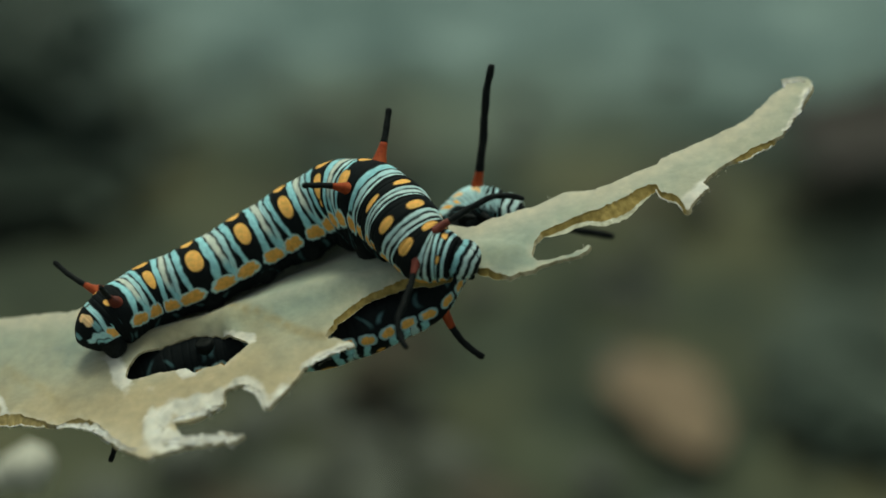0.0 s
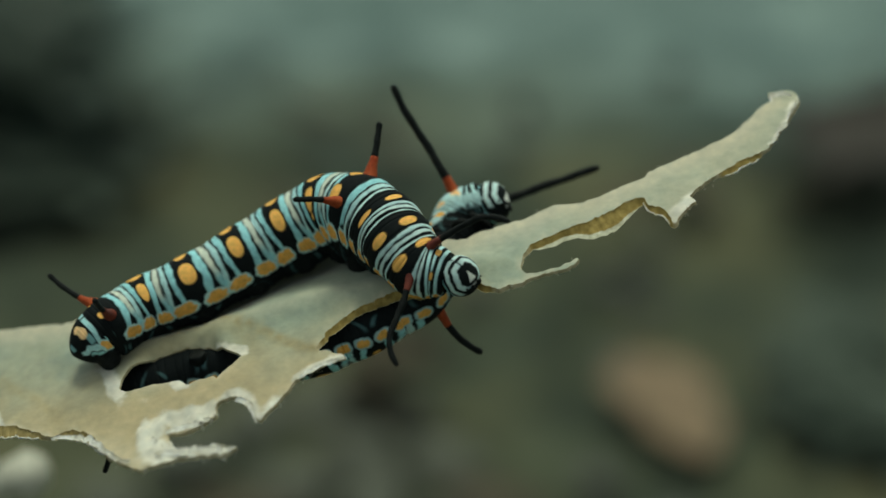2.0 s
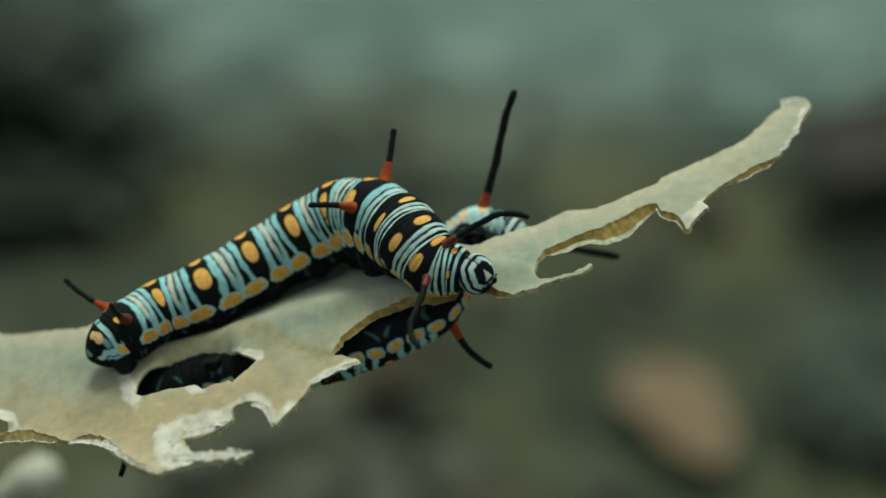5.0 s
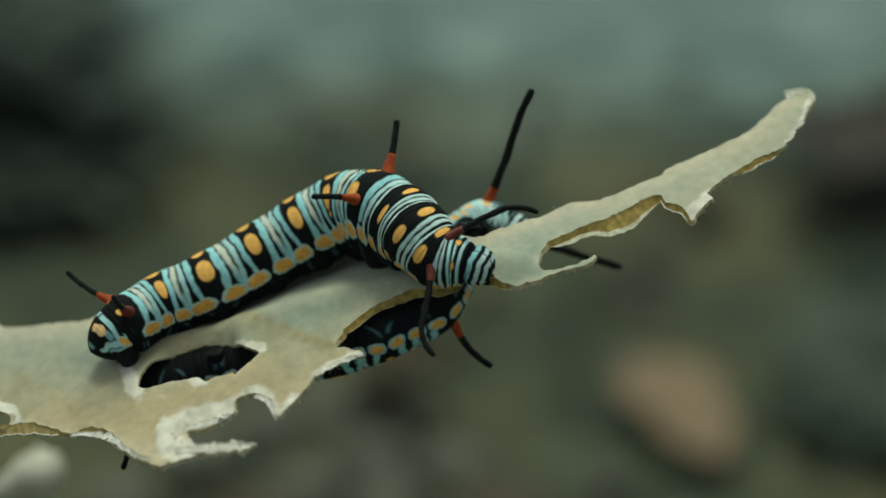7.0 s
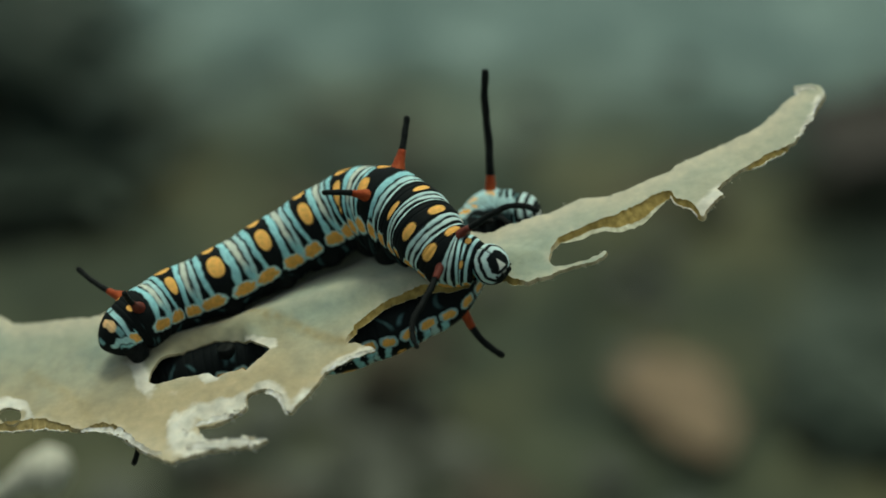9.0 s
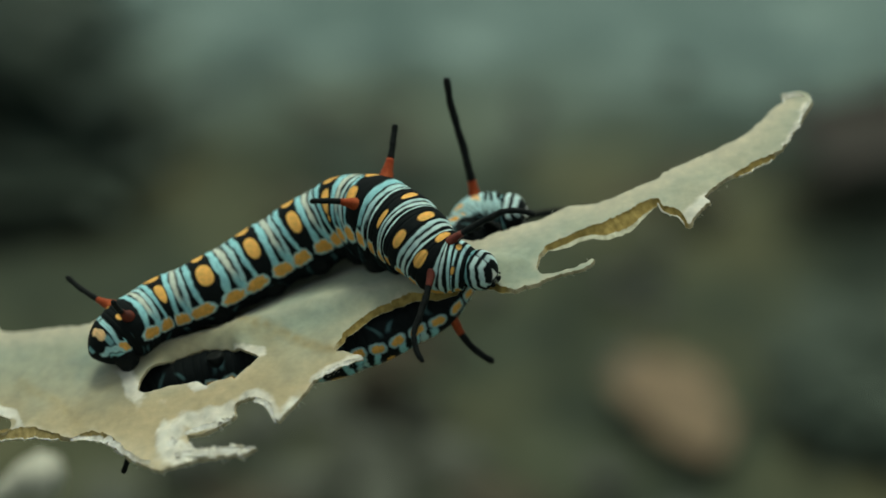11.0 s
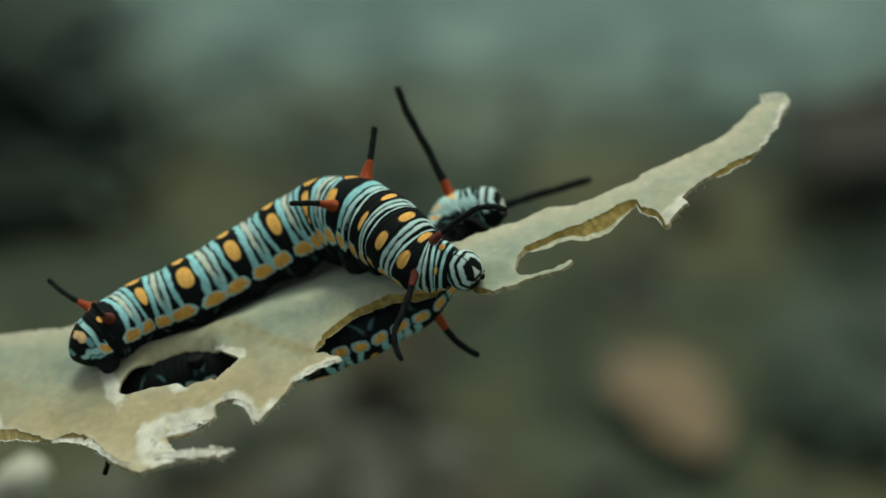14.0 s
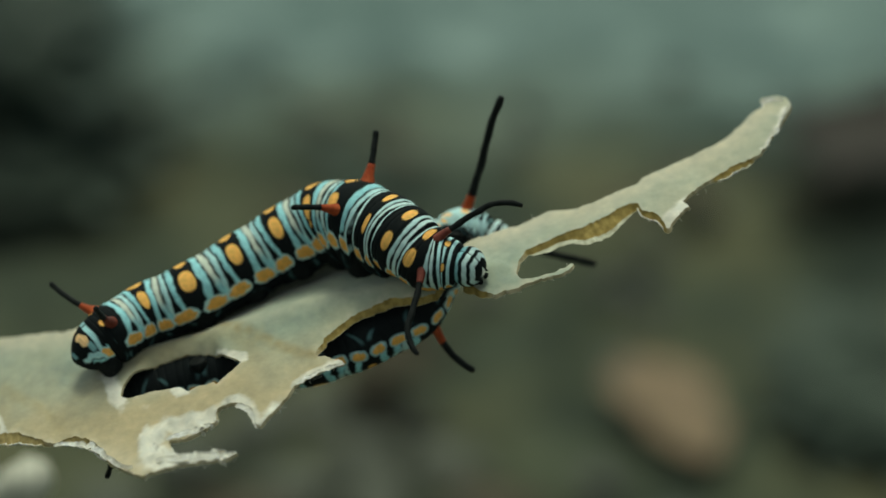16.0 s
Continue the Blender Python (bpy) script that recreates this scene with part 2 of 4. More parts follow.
NEAR_MARGIN = [
    (-8.0, -6.9), (-6.9, -7.2), (-8.0, -7.6), (-9.6, -8.4), (-10.7, -9.2), (-11.2, -10.0), (-12.1, -11.0),
    (-13.1, -12.0), (-13.7, -11.3), (-14.4, -10.7), (-15.3, -10.5), (-16.2, -10.7), (-16.7, -11.2), (-16.7, -11.8),
    (-17.5, -12.2), (-18.7, -13.0), (-19.6, -13.2), (-20.2, -13.4), (-19.7, -14.1), (-18.9, -14.5), (-17.4, -14.1),
    (-16.1, -13.7), (-14.7, -13.8),
]
TORN_MARGIN = [
    (-15.9, -14.4), (-18.0, -15.0), (-19.7, -15.5), (-21.5, -16.0), (-22.9, -15.7), (-24.2, -15.2), (-25.0, -14.7),
    (-26.4, -13.55), (-28.2, -13.1), (-29.6, -13.45), (-30.2, -13.75), (-31.5, -13.4), (-33.5, -13.05), (-35.0, -13.2),
    (-37.4, -13.6), (-39.4, -14.0), (-45.1, -14.1), (-52.3, -13.8),
]
LARGE_HOLE = [
    (-25.1, -10.2), (-25.1, -9.2), (-24.2, -8.1), (-22.5, -7.05), (-20.2, -6.45), (-17.8, -6.4), (-16.5, -7.0),
    (-15.3, -7.4), (-15.9, -8.1), (-16.9, -8.9), (-18.7, -9.4), (-19.3, -9.8), (-20.1, -9.5), (-22.4, -9.8),
    (-24.0, -10.3),
]
SMALL_HOLE = [
    (-37.7, -13.0), (-37.5, -12.5), (-36.7, -12.3), (-35.8, -12.6), (-35.5, -13.1), (-36.0, -13.6), (-37.0, -13.5),
]


HOLE_RIM = LARGE_HOLE[1:7]
MIDRIB = [(-24, -6.4), (-17, -4.9), (-10, -3.1), (-3, -1.6), (3, -0.2)]
SAG = [(-28, -6.6), (-23.4, -4.6), (-19.6, -3.0), (-15.6, -0.9), (-11.6, 0.8), (-7.9, 1.8), (-4.8, 1.4), (0, 0.8)]


def soft(x, lo, hi):
    t = np.clip((x - lo) / (hi - lo), 0, 1)
    return t * t * (3 - 2 * t)


def blade_height(x, z):
    """How far the leaf's skin lies out of its mean plane, towards the light, in mm."""
    h = 0.45 * smooth_noise(x * 0.09, z * 0.14, 3.1) + 0.14 * smooth_noise(x * 0.4, z * 0.5, 7.7) + 0.04 * smooth_noise(x * 1.3, z * 1.6, 2.7)
    if -30 < x < 6:  # the broad soft ridge of the midrib
        h += 0.5 * math.exp(-((z - np.interp(x, *zip(*MIDRIB))) / 0.8) ** 2) * min(1.0, (x + 30) / 6)
    if -30 < x < 4:  # beyond it the blade sinks under the caterpillar's weight and folds up behind it
        f = np.interp(x, *zip(*SAG))
        span = float(soft(x, -33, -18)) * (1 - float(soft(x, -11, -2)))
        h += (1.5 * float(soft(z - f, 0.2, 2.6)) - 2.1 * math.exp(-((z - f + 0.3) / 1.7) ** 2)) * span
    if x < -16:  # the outer margin rolls up a little, and the torn near side curls
        h += 0.25 * max(0.0, min(1.0, (z + 7.5) / 2.0)) * min(1.0, (-16 - x) / 10)
        h += 0.9 * max(0.0, min(1.0, (-12.5 - z) / 2.5)) * max(0.0, 1 - abs(x + 20) / 8)
    if -24.6 < x < -16.4 and z > -9.0:  # the far rim of the large hole rolls down into it
        d = z - np.interp(x, *zip(*HOLE_RIM))
        h -= 0.9 * max(0.0, 1 - max(d, 0.0) / 0.8) ** 1.6 * float(soft(x, -24.6, -22.8)) * (1 - float(soft(x, -18.2, -16.5)))
    return h


LEAN = np.array((-KX, 1.0, -KZ)) / math.sqrt(KX * KX + 1 + KZ * KZ) * -1  # the leaf's upward normal


def blade_point(x, z, lift=0.0):
    h = blade_height(x, z) + lift
    return np.array((x, KZ * z + KX * x, z)) + LEAN * h


def ragged(points, closed, step=0.2, rough=0.1, seed=1.0, teeth=0.0):
    """A margin through the points, rounded, split fine and made uneven as a chewed margin is."""
    pts = np.array(points, float)
    out = []
    n = len(pts)
    for i in range(n if closed else n - 1):
        p0, p1 = pts[(i - 1) % n if closed else max(i - 1, 0)], pts[i]
        p2, p3 = pts[(i + 1) % n], pts[(i + 2) % n if closed else min(i + 2, n - 1)]
        k = max(1, int(np.linalg.norm(p2 - p1) / step))
        for t in np.arange(k) / k:
            q = 0.5 * (2 * p1 + (p2 - p0) * t + (2 * p0 - 5 * p1 + 4 * p2 - p3) * t * t + (3 * p1 - p0 - 3 * p2 + p3) * t ** 3)
            q = 0.6 * q + 0.4 * (p1 + (p2 - p1) * t)
            d = (p2 - p1) / (np.linalg.norm(p2 - p1) + 1e-9)
            w = rough * (smooth_noise(q[0] * 1.6, q[1] * 1.6, seed) + 0.7 * smooth_noise(q[0] * 5, q[1] * 5, seed + 9) + teeth * smooth_noise(q[0] * 11, q[1] * 11, seed + 4))
            out.append(q + w * np.array((-d[1], d[0])))
    return np.array(out)


def inside(px, pz, loop):
    x0, z0 = loop[:, 0], loop[:, 1]
    x1, z1 = np.roll(x0, -1), np.roll(z0, -1)
    cross = ((z0 > pz) != (z1 > pz)) & (px < (x1 - x0) * (pz - z0) / (z1 - z0 + 1e-12) + x0)
    return bool(cross.sum() % 2)


# where the upper skin is torn to white film: a line and its half-width
FILMS = [
    ([(-26.6, -8.7), (-26, -9.8), (-24.8, -10.35)], 0.8), ([(-17.6, -6.5), (-16.3, -7.0), (-14.6, -7.0)], 0.5),
    ([(-22.2, -13.2), (-21.6, -13.4), (-20.6, -12.4), (-18.8, -11.9), (-16.8, -11.6)], 1.0), ([(-22.0, -13.6), (-21.2, -14.4), (-19.2, -14.8), (-15, -14)], 1.1),
    ([(-15.6, -10.9), (-14.2, -11.0), (-13.1, -12.4), (-11.6, -10.8)], 1.0), ([(20.9, 5.0), (20.2, 4.4), (19.4, 3.4)], 0.9),
    ([(-38.6, -13.2), (-38.0, -12.3), (-36.7, -11.95), (-35.3, -12.3), (-34.9, -13.1), (-35.3, -13.7)], 0.55),
    ([(30.4, 13.6), (29.2, 11.6), (27.4, 9.4)], 0.25), ([(-10.4, -9.0), (-8.6, -7.9), (-6.7, -7.2)], 0.4), ([(-20.4, -9.7), (-19.2, -9.6)], 0.5),
]


def build_plant():
    from mathutils import geometry
    plant = thing("milkweed_plant", on_stage(0, 0, 0), "pale downy milkweed stem with a half-eaten leaf", "plant")
    margin = np.concatenate([
        ragged(FAR_MARGIN + TIP_MARGIN[:1], False, rough=0.085),
        ragged(TIP_MARGIN + BITTEN_BAY + NEAR_MARGIN[:1], False, 0.15, 0.1, teeth=0.6),
        ragged(NEAR_MARGIN + TORN_MARGIN + FAR_MARGIN[:1], False, 0.1, 0.11, teeth=0.6)])
    holes = [ragged(LARGE_HOLE, True, 0.15, 0.06, 4.0, 0.2), ragged(SMALL_HOLE, True, 0.2, 0.05, 6.0)]
    loops = [margin, *holes]
    pts, edges = [], []
    for lp in loops:
        s = len(pts)
        pts += [Vector(p) for p in lp]
        edges += [(s + i, s + (i + 1) % len(lp)) for i in range(len(lp))]
    for gx in np.arange(-54, 31, 0.5):
        for gz in np.arange(-16, 15, 0.42):
            x, z = gx + 0.1 * math.sin(gz * 7), gz + 0.1 * math.sin(gx * 5)
            if inside(x, z, margin) and not any(inside(x, z, h) for h in holes):
                if min(np.min(np.hypot(lp[:, 0] - x, lp[:, 1] - z)) for lp in loops) > 0.2:
                    pts.append(Vector((x, z)))
    vs, _, fs, ov, _, _ = geometry.delaunay_2d_cdt(pts, edges, [], 2, 1e-5)
    xz = np.array([(v[0], v[1]) for v in vs])

    def near(run, width):
        line = ragged(run, False, 0.3, 0.12, 12.0)
        return np.exp(-(np.array([np.min(np.hypot(line[:, 0] - p[0], line[:, 1] - p[1])) for p in xz]) / width) ** 2)

    film = np.zeros(len(xz))
    for run, width in FILMS:
        film = np.maximum(film, near(run, width))
    creased = np.array([0.5 * smooth_noise(p[0] * 1.1, p[1] * 1.3, 71.0) + 0.3 * smooth_noise(p[0] * 2.4, p[1] * 2.4, 72.0) for p in xz])
    top = np.array([blade_point(v[0], v[1], c) for v, c in zip(vs, film * creased * np.where(xz[:, 1] < -10.6, 1.0, 0.15))])
    thick = np.array([0.24 + 0.06 * smooth_noise(v[0] * 0.8, v[1] * 0.8, 5.5) for v in vs])[:, None]
    low = top - LEAN * thick
    n = len(top)
    faces = []
    for f in fs:
        mid = np.mean([vs[i] for i in f], axis=0)
        if any(inside(mid[0], mid[1], h) for h in holes):
            continue
        a, b, c = (top[i] for i in f[:3])
        up = np.cross(b - a, c - a) @ LEAN > 0
        f = list(f) if up else list(f)[::-1]
        faces.append(f)
        faces.append([i + n for i in f[::-1]])
    leaf = part("leaf", np.concatenate([top, low]), faces, LEAF, plant, label="pale grey-green leaf blade, chewed and torn")
    far_hem = ragged(FAR_MARGIN, False)
    d_far = np.array([np.min(np.hypot(far_hem[:, 0] - p[0], far_hem[:, 1] - p[1])) for p in xz])
    d_any = np.array([min(np.min(np.hypot(lp[:, 0] - p[0], lp[:, 1] - p[1])) for lp in loops) for p in xz])
    patchy = np.array([0.5 + smooth_noise(p[0] * 1.1, p[1] * 1.1, 21.0) for p in xz])
    h = np.maximum(0.8 * np.exp(-(d_far / np.where(xz[:, 0] < -15, 1.1, 1.3)) ** 2), 0.6 * np.clip(patchy, 0, 1) * np.exp(-(d_any / 0.22) ** 2))
    # the pale midrib, with a soft highlight on its ridge put into the colour
    h = np.maximum(h, 0.3 * near(MIDRIB, 0.5))
    h = np.maximum(h, 0.3 * soft(xz[:, 0], 10, 19))
    tan_marks = np.maximum(0.9 * near([(-19, -4.4), (-17, -4.6), (-14, -5.4), (-11.5, -6.3), (-9, -6.9)], 0.3), 0.5 * near([(-36, -9.8), (-32, -11.2), (-29.5, -12.6)], 0.3))
    tan_marks = np.maximum(tan_marks, 0.4 * near([(-50, -9.9), (-44, -12), (-40, -13.4)], 0.2))
    # a broad tan band along the far rim of the large hole
    tan_marks = np.maximum(tan_marks, 0.5 * near([(-25, -7.6), (-21, -6.0), (-17, -5.2), (-14.5, -6.0)], 0.9))
    h = np.maximum(h, 0.45 * near(TORN_MARGIN[1:7], 1.0))
    fl = leaf.data.attributes.new("film", "FLOAT", "POINT")
    fl.data.foreach_set("value", np.concatenate([film, film]))
    st = leaf.data.attributes.new("tan_mark", "FLOAT", "POINT")
    st.data.foreach_set("value", np.concatenate([tan_marks, tan_marks]))
    at = leaf.data.attributes.new("hem_and_highlight", "FLOAT", "POINT")
    at.data.foreach_set("value", np.concatenate([h, h]))
    # the chewed margin: bare flesh between the two skins, a wide bevel in the fresh bays, a thin line elsewhere
    def bevel(p, out):
        if 6.8 < p[0] < 17.6 and p[1] > 0.1 + 0.35 * (p[0] - 7):
            return (0.28 * float(soft(p[0], 6.6, 8.0)) + 0.46 * float(band(p[0], 12.0, 16.2, 1.6))) * max(0.0, -out[1])
        if -9.2 < p[0] < 3.2 and -7.05 < p[1] < 0.3:
            return 0.22 * max(0.0, -out[1] + 0.35)
        if 2.2 < p[0] < 7.2 and p[1] < 0.3:
            return (0.07 + 0.2 * (1 - float(soft(p[0], 3.4, 5.2)))) * max(0.0, -out[1] + 0.35)
        if 17.4 < p[0] < 19 and p[1] < 5:
            return 0.4 * max(0.0, -out[1] + 0.2)
        if 22.5 < p[0] < 27.2:
            return 0.34 * float(band(p[0], 23.2, 26.6, 0.6)) * max(0.0, -out[1])
        if p[0] < -24:  # two hollow stretches
            return (0.1 + 0.42 * float(band(p[0], -37.5, -31.5, 1.2) + band(p[0], -29.0, -25.2, 0.9))) * max(0.0, -out[1])
        return 0.04

    for k, lp in enumerate(loops):
        rows, lips = [], []
        m = len(lp)
        outs = []
        for i, p in enumerate(lp):
            t = lp[(i + 2) % m] - lp[i - 2]
            out = np.array((t[1], -t[0])) / (np.linalg.norm(t) + 1e-9)
            if not inside(*(p - out * 0.05), margin) or (k and inside(*(p - out * 0.05), lp)):
                out = -out
            outs.append(out)
        wide = np.array([0.0 if k else bevel(p, o) for p, o in zip(lp, outs)])
        for _ in range(6):
            wide = (np.roll(wide, 1) + wide + np.roll(wide, -1)) / 3
        for s, (d, w) in enumerate(((0.01, 0), (0.25, 0.12), (0.55, 0.45), (0.85, 0.8), (1.0, 1.0), (1.02, 1.06), (1.0, 1.5))):
            for i, (p, out) in enumerate(zip(lp, outs)):
                deep = 0.25 + 0.55 * wide[i]
                g = 1 + 0.35 * smooth_noise(p[0] * 0.6, p[1] * 0.6, 60.0)
                skin = 0.0  # the pale lower skin stands out past the flesh along the strip's bay
                if s == 6 and not k and 6.8 < p[0] < 17.6 and p[1] > 0.1 + 0.35 * (p[0] - 7):
                    skin = 0.36 * float(band(p[0], 8.6, 15.6, 1.2)) * max(0.0, -out[1]) * (1 + 0.3 * smooth_noise(p[0] * 1.4, p[1], 77.0))
                q = p + out * (min(w, 1.06) * wide[i] * g + skin - 0.02 * (s in (0, 4)))
                lump = (0.22 * smooth_noise(p[0] * 3.2, p[1] * 3.2, 31.0 + s) + 0.1 * smooth_noise(p[0] * 8, p[1] * 8, s)) * wide[i] * (0 < s < 4)
                rows.append(blade_point(q[0], q[1], -d * deep + lump))
                if s == 4 and wide[i] > 0.2 and (p[0] > 17 or p[0] < -24):
                    lips.append(rows[-1] + LEAN * 0.05)
        fresh_cut = soft(np.tile(wide, 7), 0.08, 0.2)[:, None]
        tone = fresh_cut * np.array((0.33, 0.245, 0.08)) + (1 - fresh_cut) * np.array((0.56, 0.49, 0.33))
        old = (soft(np.tile(lp[:, 0], 7), -25, -23))[:, None]
        tone = tone * old + (1 - old) * (0.75 * tone + 0.25 * np.array((0.60, 0.52, 0.32)))
        tone[5 * m:] = (0.52, 0.52, 0.42)
        part("chewed_edge", np.array(rows), grid_faces(7, m), CUT, leaf, pigment=tone, label="olive-brown chewed leaf edge")
        # the pale lower skin left standing along the fresh bays
        run = []
        for i, p in enumerate(lips):
            if run and np.linalg.norm(p - run[-1]) > 1.0:
                if len(run) > 6:
                    part("lower_skin", *tube(run, 0.05 + 0.04 * np.sin(np.arange(len(run)) * 0.9) ** 2, 6), FRAY, leaf, label="thin pale lip of the lower skin")
                run = []
            run.append(p)
        if len(run) > 6:
            part("lower_skin", *tube(run, 0.05 + 0.04 * np.sin(np.arange(len(run)) * 0.9) ** 2, 6), FRAY, leaf, label="thin pale lip of the lower skin")
    # the midrib stands out below
    run = ragged(MIDRIB, False, 0.5, 0.02, 12.0)
    part("midrib", *tube([blade_point(x, z, -0.75) for x, z in run], np.linspace(0.7, 0.5, len(run)), 8), VEIN, leaf)
    # torn skin that curls up along the margins: thin ribbons of white down
    def ribbon(run, width, curl, seed, mat=FRAY, name="torn_skin", label="white torn leaf skin", tear=1.0):
        run = ragged(run, False, 0.09, 0.15 * tear, seed, 0.4)
        rows, back = [], []
        m = len(run)
        for c in np.linspace(0, 1, 5):
            for i, p in enumerate(run):
                t = run[min(i + 1, m - 1)] - run[max(i - 1, 0)]
                side = np.array((-t[1], t[0])) / (np.linalg.norm(t) + 1e-9)
                w = width * math.sin(math.pi * min(max((i + 0.6) / m, 0.02), 0.98)) ** 0.5
                w *= 1 + (0.6 * smooth_noise(p[0] * 1.3, p[1] * 1.3, seed) + 0.3 * smooth_noise(p[0] * 4.1, p[1] * 4.1, seed + 2) + 0.3 * smooth_noise(p[0] * 7, p[1] * 7, seed + 2)) * (0.3 + c) * tear
                q = p + side * w * (c - 0.35)
                rows.append(blade_point(q[0], q[1], 0.04 + 0.35 * curl * c * c + (0.02 + 0.05 * c) * smooth_noise(q[0] * 1.1, q[1] * 1.1, seed + 5)))
        top = np.array(rows)
        low = top - LEAN * 0.04
        n = len(top)
        f = grid_faces(5, m, False)
        f2 = (f + n)[:, ::-1]
        rim = list(range(m)) + [m * r + m - 1 for r in range(1, 5)] + list(range(5 * m - 2, 4 * m - 1, -1)) + [m * r for r in range(3, 0, -1)]
        wall = [[a, b, b + n, a + n] for a, b in zip(rim, rim[1:] + rim[:1])]
        part(name, np.concatenate([top, low]), f.tolist() + f2.tolist() + wall, mat, leaf, label=label)

    ribbon([(-20.4, -13.3), (-19.6, -12.9), (-18.4, -12.6), (-17.0, -12.0)], 0.4, 0.3, 46.0, tear=0.5)
    ribbon([(-20.6, -15.1), (-19.2, -14.9), (-17.2, -14.5), (-14.9, -13.9)], 0.55, 0.4, 47.0, tear=0.3)
    ribbon([(-21.4, -13.7), (-20.9, -14.3), (-20.2, -14.5)], 0.5, 0.4, 48.0, tear=0.4)
    ribbon([(-15.2, -10.75), (-14.3, -10.9), (-13.7, -11.5), (-13.2, -12.2)], 0.4, 0.2, 49.0, tear=0.5)
    ribbon([(-10.4, -9.1), (-8.6, -8.0), (-6.7, -7.3)], 0.25, 0.15, 50.0)
    ribbon([(28.5, 13.2), (28.7, 13.9), (30.2, 13.8)], 0.25, 0.3, 52.0)
    ribbon([(30.3, 13.3), (29.2, 11.6), (27.4, 9.4)], 0.25, 0.2, 53.0)
    ribbon([(-30, -13.85), (-28, -13.7), (-26.2, -14.1), (-24.4, -15.1), (-22.5, -15.6)], 0.35, 0.3, 57.0)
    # fine hairs along the torn margins
    rnd = random.Random(5)
    hv, hf = [], []
    for i in range(520):
        p = margin[rnd.randrange(len(margin))]
        a = rnd.uniform(0, 2 * math.pi)
        length = rnd.uniform(0.12, 0.4)
        b0 = blade_point(p[0], p[1], -rnd.uniform(0, 0.6))
        d = np.array((math.cos(a), rnd.uniform(-0.5, 0.5), math.sin(a))) * length
        v, f = tube([b0, b0 + d * 0.5 + np.array((0, 0, 0.03)), b0 + d], [0.018, 0.014, 0.006], 3)
        hf += [[k + sum(map(len, hv)) for k in q] for q in f]
        hv.append(v)
    tagged(part("margin_hair", np.concatenate(hv), hf, FRAY, leaf), kind="stuff")
    # shreds of film that hang from the torn near side
    hv, hf = [], []
    torn = [p for p in margin if (-16.6 < p[0] < -10.8 and p[1] < -9.8) or (-23 < p[0] < -16 and p[1] < -11.4) or (27 < p[0] < 30 and p[1] < 12)]
    for i in range(34):
        p = torn[rnd.randrange(len(torn))]
        length, wide = rnd.uniform(0.25, 0.75), rnd.uniform(0.05, 0.13)
        a = rnd.uniform(-2.4, -0.7)
        b0 = blade_point(p[0], p[1] + 0.1, -0.08)
        d = np.array((math.cos(a), rnd.uniform(-0.3, 0.5), math.sin(a))) * length
        v, f = tube([b0, b0 + d * 0.35, b0 + d * 0.7 + np.array((rnd.uniform(-0.1, 0.1), 0, 0)), b0 + d], [wide, wide * 1.1, wide * 0.6, 0.015], 5)
        hf += [[k + sum(map(len, hv)) for k in q] for q in f]
        hv.append(v)
    tagged(part("film_shred", np.concatenate(hv), hf, FRAY, leaf), kind="stuff")
    # the stem, off to the side, down to the ground
    down = STAGE.inverted().to_3x3() @ Vector((0, 0, -1))
    foot = np.array(blade_point(-54, -10.4, -1.0))
    stalk = [foot + np.array((1.5, 0, 0)), foot + np.array((-5, 1, -1)), foot + np.array((-11, 2, -3))]
    part("petiole", *tube(ragged3(stalk), 1.6, 12), STEM, plant)
    base = stalk[-1]
    run = [base + np.array(down) * s + np.array((0.6 * math.sin(s / 30), 0, 0)) for s in (-30, -10, 20, 80, 160, 240, 300, 340, 352)]
    part("stem", *tube(ragged3(run), 3.0, 14), STEM, plant)
    # the blunt tip of a lower leaf, rolled up along its length, far out of focus
    tip = np.array((-44.3, 45.0, -23.9))
    way = [tip + np.array(d) for d in ((-26, -3, -10), (-16, -1, -6.0), (-9, 0, -3.3), (-5, 0, -2.0), (-2.0, 0, -0.4), (0, 0, 0.2), (1.6, 0, 0.2), (2.4, 0, 0.1))]
    girth = np.interp(np.linspace(0, 7, 57), range(8), [1.0, 1.4, 1.3, 1.05, 2.2, 2.95, 2.2, 0.5])
    girth = girth * (1 + 0.08 * np.sin(np.arange(57) * 1.3) * np.sin(np.arange(57) * 0.37))
    part("lower_leaf", *tube(ragged3(way), girth, 24), PALE, plant, label="cream-white rolled tip of a lower leaf")
    part("side_shoot", *tube(ragged3([way[0] + np.array((2, 0, 0.5)), way[0] + np.array((-6, -2, -6)), base + np.array(down) * 40]), 0.9, 10), STEM, plant)
    return plant


def ragged3(points, per=8):
    """A smooth run through points in space."""
    p = np.array(points, float)
    n = len(p)
    out = []
    for i in range(n - 1):
        p0, p1, p2, p3 = p[max(i - 1, 0)], p[i], p[i + 1], p[min(i + 2, n - 1)]
        for t in np.arange(per) / per:
            out.append(0.5 * (2 * p1 + (p2 - p0) * t + (2 * p0 - 5 * p1 + 4 * p2 - p3) * t * t + (3 * p1 - p0 - 3 * p2 + p3) * t ** 3))
    out.append(p[-1])
    return np.array(out)


# ---- caterpillars ----
INK, BLUE, CREAM, ORANGE, AMBER = (np.array(c) for c in ((0.010, 0.013, 0.014), (0.37, 0.72, 0.78), (0.87, 0.90, 0.84), (0.95, 0.53, 0.15), (0.84, 0.42, 0.09)))


